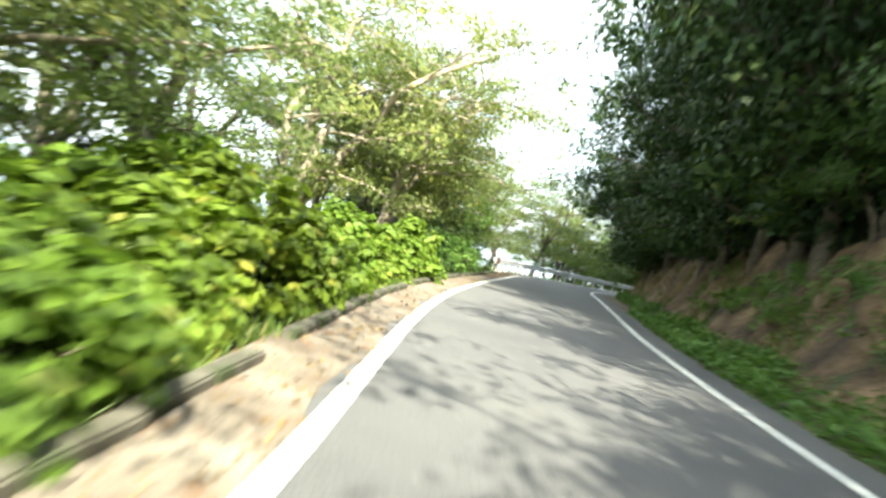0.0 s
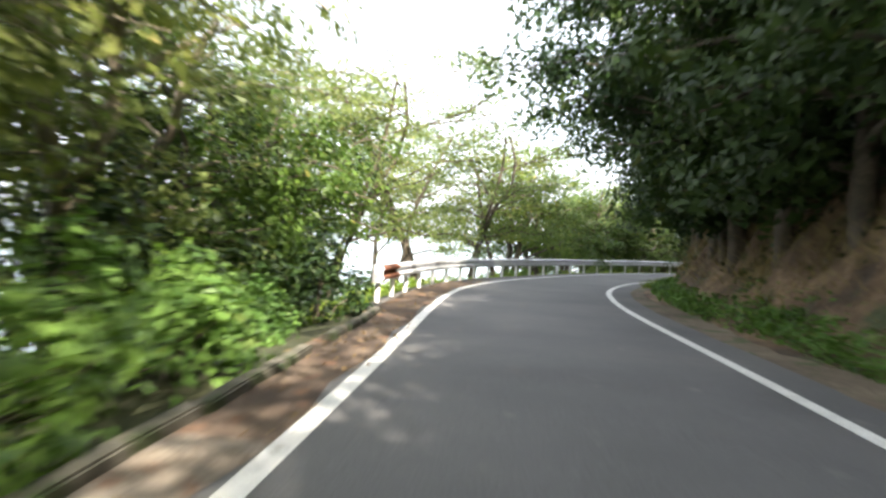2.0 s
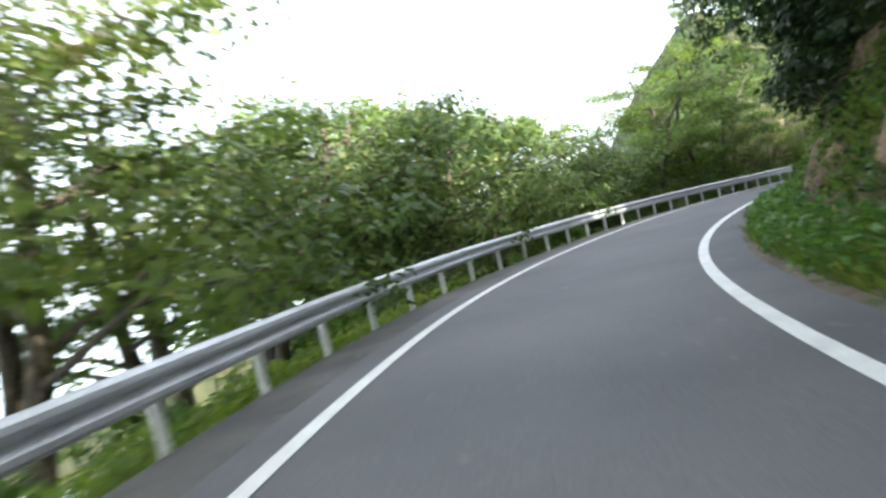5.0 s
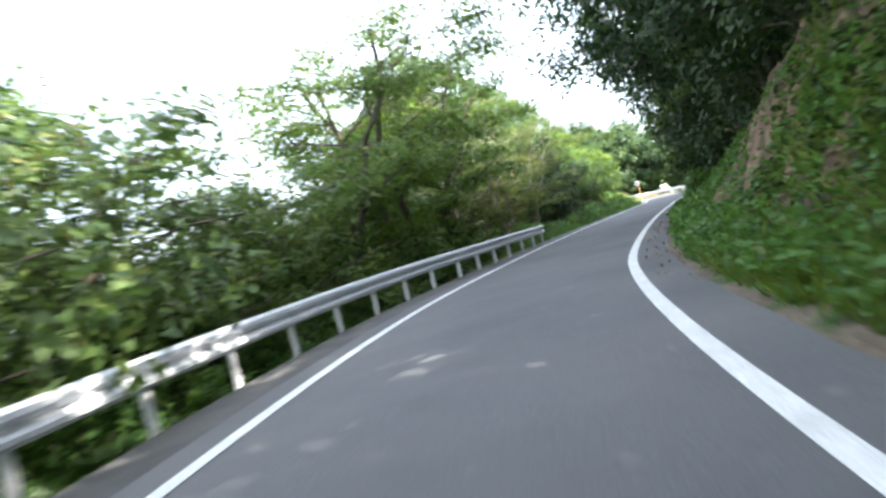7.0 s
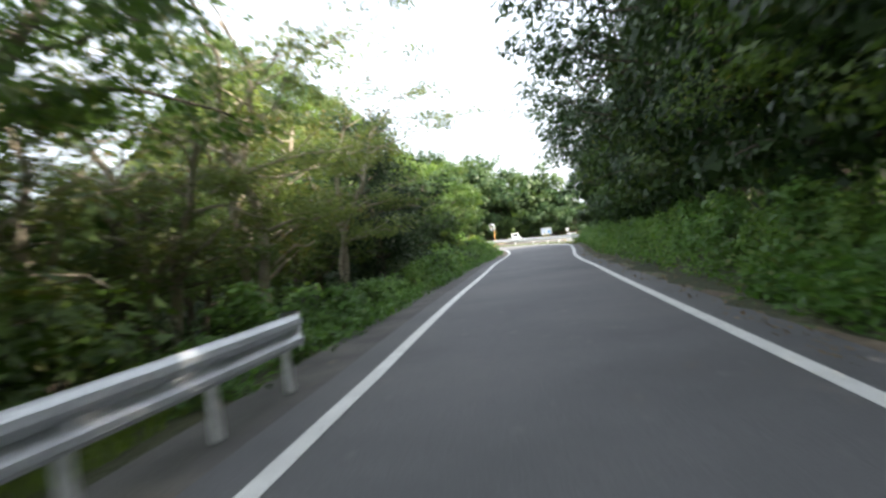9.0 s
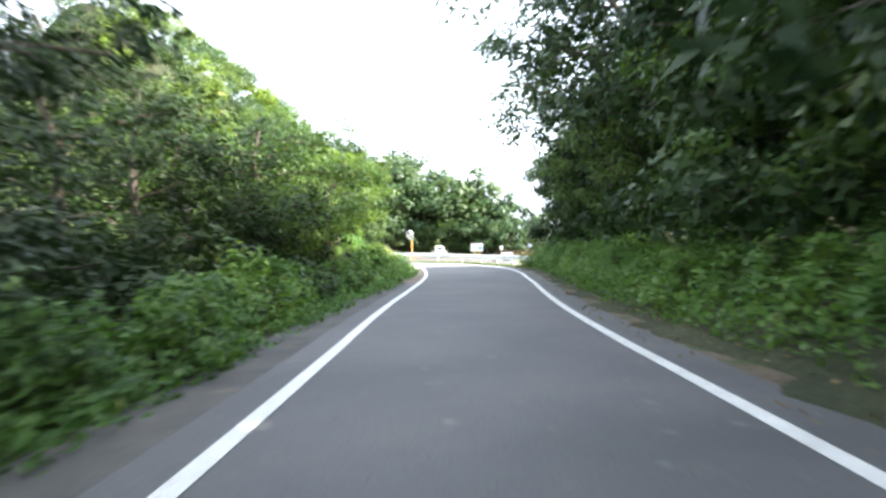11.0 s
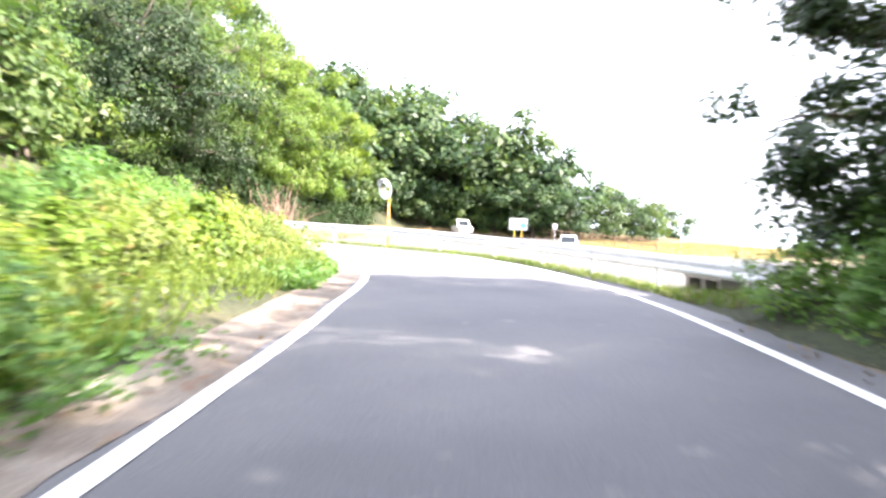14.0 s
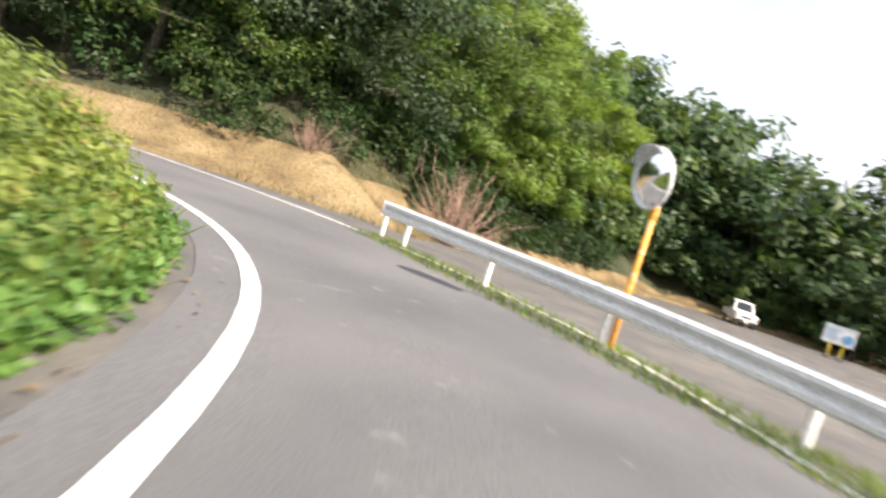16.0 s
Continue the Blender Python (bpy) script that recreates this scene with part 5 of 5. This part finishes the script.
# ---------------------------------------------------------------- convex mirror by the bend
def curve_mirror(x, y, facing):
    z = ground_at(x, y)
    root = thing("traffic_mirror", Matrix.Translation((x, y, z)) @ pose(0, 0, 0, 0, 0, facing), "round convex road mirror on an orange pole", "traffic mirror")
    part("pole", rod(bmesh.new(), (0, 0, -0.4), (0, 0, 2.3), 0.045, None, 14), ORANGE, root, "orange painted steel pole", True)
    part("pole_cap", rod(bmesh.new(), (0, 0, 2.3), (0, 0, 2.33), 0.045, 0.02, 14), ORANGE, root)
    arm = bmesh.new()
    rod(arm, (0, 0.0, 2.25), (0, 0.12, 2.55), 0.03, None, 8)
    rod(arm, (0, 0.0, 2.05), (0, 0.0, 2.25), 0.055, None, 12)
    part("bracket", arm, ORANGE, root)
    head = pose(0, 0.2, 2.62, -99, 0, 0)
    bm = bmesh.new()
    R, rings, seg = 0.42, 7, 36
    rows = [[bm.verts.new(head @ Vector((R * i / rings * math.cos(2 * math.pi * j / seg), R * i / rings * math.sin(2 * math.pi * j / seg), 0.09 * (1 - (i / rings) ** 2) + 0.02))) for j in range(seg)] for i in range(1, rings + 1)]
    top = bm.verts.new(head @ Vector((0, 0, 0.11)))
    for j in range(seg):
        bm.faces.new((top, rows[0][j], rows[0][(j + 1) % seg]))
    for a, b in zip(rows, rows[1:]):
        for j in range(seg):
            bm.faces.new((a[j], b[j], b[(j + 1) % seg], a[(j + 1) % seg]))
    part("mirror_face", bm, MIRROR, root, "silvered convex mirror face", True)
    bm = bmesh.new()
    ring = [(0.42, 0.0), (0.46, 0.0), (0.465, 0.05), (0.44, 0.055), (0.42, 0.02)]
    vs = [[bm.verts.new(head @ Vector((r * math.cos(2 * math.pi * j / seg), r * math.sin(2 * math.pi * j / seg), h))) for r, h in ring] for j in range(seg)]
    for j in range(seg):
        for i in range(len(ring)):
            a, b = vs[j], vs[(j + 1) % seg]
            bm.faces.new((a[i], a[(i + 1) % 5], b[(i + 1) % 5], b[i]))
    part("rim", bm, ZINC, root, "dull grey rim", True)
    bm = bmesh.new()
    bmesh.ops.create_cone(bm, cap_ends=True, segments=seg, radius1=0.2, radius2=0.45, depth=0.09, matrix=head @ Matrix.Translation((0, 0, -0.05)))
    part("back_shell", bm, ORANGE, root, "orange back shell", True)
    bm = bmesh.new()
    hood = []
    for j in range(15):
        a = math.pi * (0.12 + 0.76 * j / 14)
        hood.append([bm.verts.new(head @ Vector((r * math.cos(a), -r * math.sin(a), h))) for r, h in ((0.462, 0.04), (0.475, 0.04 + 0.16 * math.sin(a)))])
    for (a, b), (c, d) in zip(hood, hood[1:]):
        bm.faces.new((a, b, d, c))
    bmesh.ops.solidify(bm, geom=bm.faces[:], thickness=0.006)
    part("hood", bm, ZINC, root, "dull grey visor over the mirror", True)
    return root


curve_mirror(85.55, 158.9, 80)


# ---------------------------------------------------------------- signs
def notice_board(x, y, turn):
    z = ground_at(x, y)
    root = thing("notice_board", Matrix.Translation((x, y, z)) @ pose(0, 0, 0, 0, 0, turn), "pale notice board with a blue emblem on two yellow legs", "notice board")
    for sx in (-0.36, 0.36):
        foot = part("footing", box(bmesh.new(), (0.45, 0.45, 0.3), Matrix.Translation((sx, 0, 0.12)), 0.03), CONCRETE, root, "white-washed concrete footing")
        part("leg", box(bmesh.new(), (0.12, 0.12, 0.95), Matrix.Translation((sx, 0, 0.72)), 0.012), YELLOW, root, "yellow painted leg")
    part("panel", box(bmesh.new(), (1.75, 0.08, 1.1), Matrix.Translation((0, 0, 1.6)), 0.012), SIGN, root, "pale blue-white panel")
    fr = bmesh.new()
    for dx, dz, w, h in ((0, 0.57, 1.85, 0.06), (0, -0.57, 1.85, 0.06), (-0.9, 0, 0.06, 1.14), (0.9, 0, 0.06, 1.14)):
        box(fr, (w, 0.11, h), Matrix.Translation((dx, 0, 1.6 + dz)), 0.006)
    part("panel_frame", fr, ZINC, root)
    em = bmesh.new()
    bmesh.ops.create_cone(em, cap_ends=True, segments=28, radius1=0.3, radius2=0.3, depth=0.012, matrix=pose(0.5, -0.05, 1.45, 90, 0, 0))
    part("emblem", em, BLUE, root, "round blue emblem")
    for k in range(5):
        part("text_bar", box(bmesh.new(), (0.8 - 0.13 * (k % 3), 0.008, 0.05), Matrix.Translation((-0.38 - 0.06 * (k % 3), -0.045, 1.9 - 0.15 * k))), BLUE, root)
    return root


notice_board(122.3, 176.6, -58)


def small_sign(x, y, turn):
    root = thing("small_sign", Matrix.Translation((x, y, ground_at(x, y))) @ pose(0, 0, 0, 0, 0, turn), "small white sign on a thin post", "sign")
    part("post", rod(bmesh.new(), (0, 0, -0.2), (0, 0, 1.5), 0.035, None, 10), ZINC, root)
    part("plate", box(bmesh.new(), (0.5, 0.02, 0.6), Matrix.Translation((0, -0.045, 1.45)), 0.008), WHITE, root, "white sign plate")
    return root


small_sign(126.2, 174.6, -58)


# ---------------------------------------------------------------- fence and parking kerb
def low_fence(a, b, gap):
    a, b = Vector((a[0], a[1], ground_at(*a))), Vector((b[0], b[1], ground_at(*b)))
    root = thing("fence", Matrix.Translation(a), "low weathered wooden fence beside dry grass", "fence")
    d = b - a
    count = int(d.length / gap)
    pm = rod(bmesh.new(), (0, 0, -0.3), (0, 0, 0.95), 0.06, 0.055, 9)
    first = part("post", pm, WOOD, root)
    for k in range(1, count + 1):
        o = hang(new("post", first.data), root)
        o.matrix_basis = Matrix.Translation(d * k / count)
    for h in (0.85, 0.5):
        part("rail", rod(bmesh.new(), (0, 0, h), d + Vector((0, 0, h)), 0.045, None, 8), WOOD, root)
    return root


low_fence((130.6, 179.8), (118.9, 160.4), 2.0)

STOP = box(bmesh.new(), (0.2, 1.5, 0.26), None, 0.03)
STOP_MESH = bpy.data.meshes.new("parking_kerb")
STOP.to_mesh(STOP_MESH)
STOP.free()
STOP_MESH.materials.append(CONCRETE)
for k in range(9):
    u = k / 8
    x, y = 115.0 - 8.2 * u, 168.6 - 11.6 * u
    o = new("parking_kerb", STOP_MESH)
    o.matrix_basis = Matrix.Translation((x, y, ground_at(x, y) + 0.1)) @ pose(0, 0, 0, 0, 0, 145 - 180)
    tagged(o, "weathered concrete parking kerb in a broken row", "kerb", "parking kerbs")


# ---------------------------------------------------------------- parked vehicles
def shell(bm, outline, width, inset, bevel):
    """A side outline drawn out to a width, its upper part drawn in."""
    zs = [p[1] for p in outline]
    lo, hi = min(zs), max(zs)
    sides = []
    for sg in (-1, 1):
        sides.append([bm.verts.new((sg * (width / 2 - inset * ((z - lo) / (hi - lo)) ** 2), y, z)) for y, z in outline])
    bm.faces.new(sides[0])
    bm.faces.new(sides[1][::-1])
    n = len(outline)
    for i in range(n):
        bm.faces.new((sides[0][i], sides[1][i], sides[1][(i + 1) % n], sides[0][(i + 1) % n]))
    bmesh.ops.recalc_face_normals(bm, faces=bm.faces)
    bmesh.ops.bevel(bm, geom=bm.edges[:], offset=bevel, segments=2, affect="EDGES")
    return bm


def wheel(root, x, y, r):
    w = bmesh.new()
    bmesh.ops.create_cone(w, cap_ends=True, segments=24, radius1=r, radius2=r, depth=0.17, matrix=pose(x, y, r, 0, 90, 0))
    bmesh.ops.bevel(w, geom=[e for e in w.edges if e.calc_length() < 0.2], offset=0.02, segments=1, affect="EDGES")
    tyre = part("tyre", w, RUBBER, root)
    h = bmesh.new()
    bmesh.ops.create_cone(h, cap_ends=True, segments=18, radius1=r * 0.62, radius2=r * 0.5, depth=0.19, matrix=pose(x, y, r, 0, 90, 0))
    part("rim", h, SILVER, tyre)


def glass(root, name, corners):
    bm = bmesh.new()
    vs = [bm.verts.new(c) for c in corners]
    f = bm.faces.new(vs)
    bmesh.ops.solidify(bm, geom=[f], thickness=0.012)
    return part(name, bm, GLASS, root)


def vehicle(x, y, turn, truck):
    """Front towards -y. A small pick-up, or a small wagon."""
    root = thing("pickup_truck" if truck else "wagon_car", Matrix.Translation((x, y, ground_at(x, y))) @ pose(0, 0, 0, 0, 0, turn),
                 "small white pick-up truck parked on the asphalt lot" if truck else "small silver wagon car parked by the kerb", "truck" if truck else "car")
    paint = CARWHITE if truck else SILVER
    if truck:
        W, L = 1.55, 3.4
        part("body", shell(bmesh.new(), [(-1.7, 0.42), (-1.72, 0.95), (-1.62, 1.0), (-0.72, 1.06), (-0.35, 1.78), (0.35, 1.82), (0.48, 1.05), (0.48, 0.42)], W, 0.12, 0.03), paint, root)
        part("cargo_bed", shell(bmesh.new(), [(0.5, 0.55), (0.5, 1.02), (1.7, 1.02), (1.7, 0.55)], W, 0.0, 0.02), paint, root)
        part("bed_floor", box(bmesh.new(), (1.36, 1.08, 0.02), Matrix.Translation((0, 1.1, 1.03))), DARK, root)
        part("chassis", box(bmesh.new(), (1.2, 3.1, 0.16), Matrix.Translation((0, 0, 0.42)), 0.02), DARK, root)
        glass(root, "windscreen", [(-0.6, -0.70, 1.13), (0.6, -0.70, 1.13), (0.54, -0.40, 1.71), (-0.54, -0.40, 1.71)])
        for sg in (-1, 1):
            glass(root, "side_window", [(sg * 0.735, -0.5, 1.15), (sg * 0.735, 0.35, 1.15), (sg * 0.69, 0.28, 1.66), (sg * 0.69, -0.27, 1.66)])
        front, fz, yf, axle = -1.72, 0.8, 0.42, (-1.15, 1.1)
        r = 0.29
    else:
        W, L = 1.48, 3.4
        part("body", shell(bmesh.new(), [(-1.7, 0.35), (-1.72, 0.72), (-1.55, 0.86), (-0.95, 0.95), (-0.45, 1.5), (-0.1, 1.58), (1.45, 1.56), (1.66, 0.95), (1.7, 0.35)], W, 0.13, 0.035), paint, root)
        glass(root, "windscreen", [(-0.6, -0.95, 0.98), (0.6, -0.95, 0.98), (0.53, -0.5, 1.47), (-0.53, -0.5, 1.47)])
        glass(root, "rear_window", [(0.58, 1.67, 1.0), (-0.58, 1.67, 1.0), (-0.52, 1.5, 1.48), (0.52, 1.5, 1.48)])
        for sg in (-1, 1):
            glass(root, "side_window", [(sg * 0.70, -0.75, 1.0), (sg * 0.70, 0.3, 1.0), (sg * 0.655, 0.3, 1.45), (sg * 0.655, -0.32, 1.45)])
            glass(root, "side_window", [(sg * 0.70, 0.38, 1.0), (sg * 0.70, 1.4, 1.0), (sg * 0.655, 1.3, 1.45), (sg * 0.655, 0.38, 1.45)])
        front, fz, axle = -1.72, 0.66, (-1.12, 1.15)
        r = 0.28
    part("bumper", box(bmesh.new(), (W * 0.98, 0.14, 0.2), Matrix.Translation((0, front - 0.01, 0.43)), 0.03), DARK if truck else paint, root)
    part("grille", box(bmesh.new(), (0.7, 0.03, 0.12), Matrix.Translation((0, front - 0.005, fz - 0.06)), 0.01), DARK, root)
    part("plate", box(bmesh.new(), (0.33, 0.02, 0.165), Matrix.Translation((0, front - 0.09, 0.45)), 0.004), WHITE, root)
    for sg in (-1, 1):
        part("headlight", box(bmesh.new(), (0.26, 0.05, 0.16), Matrix.Translation((sg * W * 0.36, front + 0.005, fz)), 0.03), SIGN, root, "clear headlight")
        part("indicator", box(bmesh.new(), (0.1, 0.045, 0.09), Matrix.Translation((sg * W * 0.455, front + 0.02, fz - 0.13)), 0.015), AMBER, root, "amber indicator")
        part("tail_light", box(bmesh.new(), (0.12, 0.04, 0.28), Matrix.Translation((sg * W * 0.43, 1.69, 0.8)), 0.015), RED, root, "red tail light")
        part("wing_mirror", box(bmesh.new(), (0.12, 0.08, 0.18), Matrix.Translation((sg * (W / 2 + 0.05), -0.62, 1.12)), 0.025), DARK if truck else paint, root)
        for yy in axle:
            wheel(root, sg * (W / 2 - 0.09), yy, r)
    return root


vehicle(122.6, 184.2, 16 - 52, True)
vehicle(113.2, 165.5, -63, False)

# ---------------------------------------------------------------- bare bush and marker posts
def bare_bush(x, y, seed, size):
    rng = np.random.RandomState(seed)
    pieces = []
    for k in range(46):
        a, e = rng.uniform(0, 6.28), rng.uniform(0.5, 1.45)
        L = rng.uniform(1.0, 1.9)
        d = np.array([math.cos(a) * math.cos(e), math.sin(a) * math.cos(e), math.sin(e)])
        u = np.linspace(0, 1, 5)[:, None]
        p = d * u * L + np.cumsum(rng.normal(0, 0.035, (5, 3)), 0) + np.array([0, 0, -0.1])
        pieces.append(tube(p, (0.022, 0.018, 0.014, 0.009, 0.004), 4))
        for q in range(4):
            m = p[2 + q % 3]
            tip = m + (d + rng.normal(0, 0.5, 3)) * rng.uniform(0.25, 0.5)
            pieces.append(tube(np.stack([m, (m + tip) / 2 + rng.normal(0, 0.03, 3), tip]), (0.009, 0.006, 0.003), 3))
    v, f = joined(pieces)
    o = new("bare_bush", fast_mesh("bare_bush", v, f, TWIG, True))
    o.matrix_basis = Matrix.Translation((x, y, ground_at(x, y))) @ Matrix.Diagonal((size, size, size, 1))
    return tagged(o, "leafless reddish-brown bush behind the guardrail", "bush")


bare_bush(92.6, 176.2, 3, 1.9)
bare_bush(86.0, 177.6, 5, 0.9)
for s, n, mat, word in ((226, 3.4, WHITE, "white"), (229, 3.5, YELLOW, "yellow")):
    p = at(np.array(float(s)), np.array(n))
    o = thing("marker_post", Matrix.Translation((p[0], p[1], ground_at(p[0], p[1]))), "slim " + word + " marker post beside the bend", "marker post")
    part("post", rod(bmesh.new(), (0, 0, -0.2), (0, 0, 0.8), 0.04, 0.035, 10), mat, o)
    part("cap", rod(bmesh.new(), (0, 0, 0.8), (0, 0, 0.84), 0.042, 0.02, 10), mat, o)

# ---------------------------------------------------------------- drain at the rail's end
def drain_box(x, y, turn):
    root = thing("drain_box", Matrix.Translation((x, y, ground_at(x, y))) @ pose(0, 0, 0, 0, 0, turn), "low concrete drain box with two dark openings", "drain")
    part("lid", box(bmesh.new(), (0.62, 1.5, 0.1), Matrix.Translation((0, 0, 0.33)), 0.015), CONCRETE, root, "stained concrete lid")
    body = bmesh.new()
    for yy, w in ((-0.66, 0.16), (0.0, 0.14), (0.66, 0.16)):
        box(body, (0.55, w, 0.46), Matrix.Translation((0, yy, 0.05)), 0.01)
    box(body, (0.2, 1.48, 0.46), Matrix.Translation((0.2, 0, 0.05)), 0.01)
    part("wall", body, CONCRETE, root)
    # near-black panels paint the shade inside the two openings
    for yy in (-0.34, 0.34):
        part("opening", box(bmesh.new(), (0.03, 0.5, 0.36), Matrix.Translation((0.02, yy, 0.06))), DARK, root, "dark panel standing for the shade in a drain opening")
    return root


drain_box(80.0, 142.7, -38)

for root in [o for o in bpy.data.objects if o.parent is None and o.type == "EMPTY" and "label" not in o]:
    for ob in [*root.children_recursive, root]:
        bpy.data.objects.remove(ob)
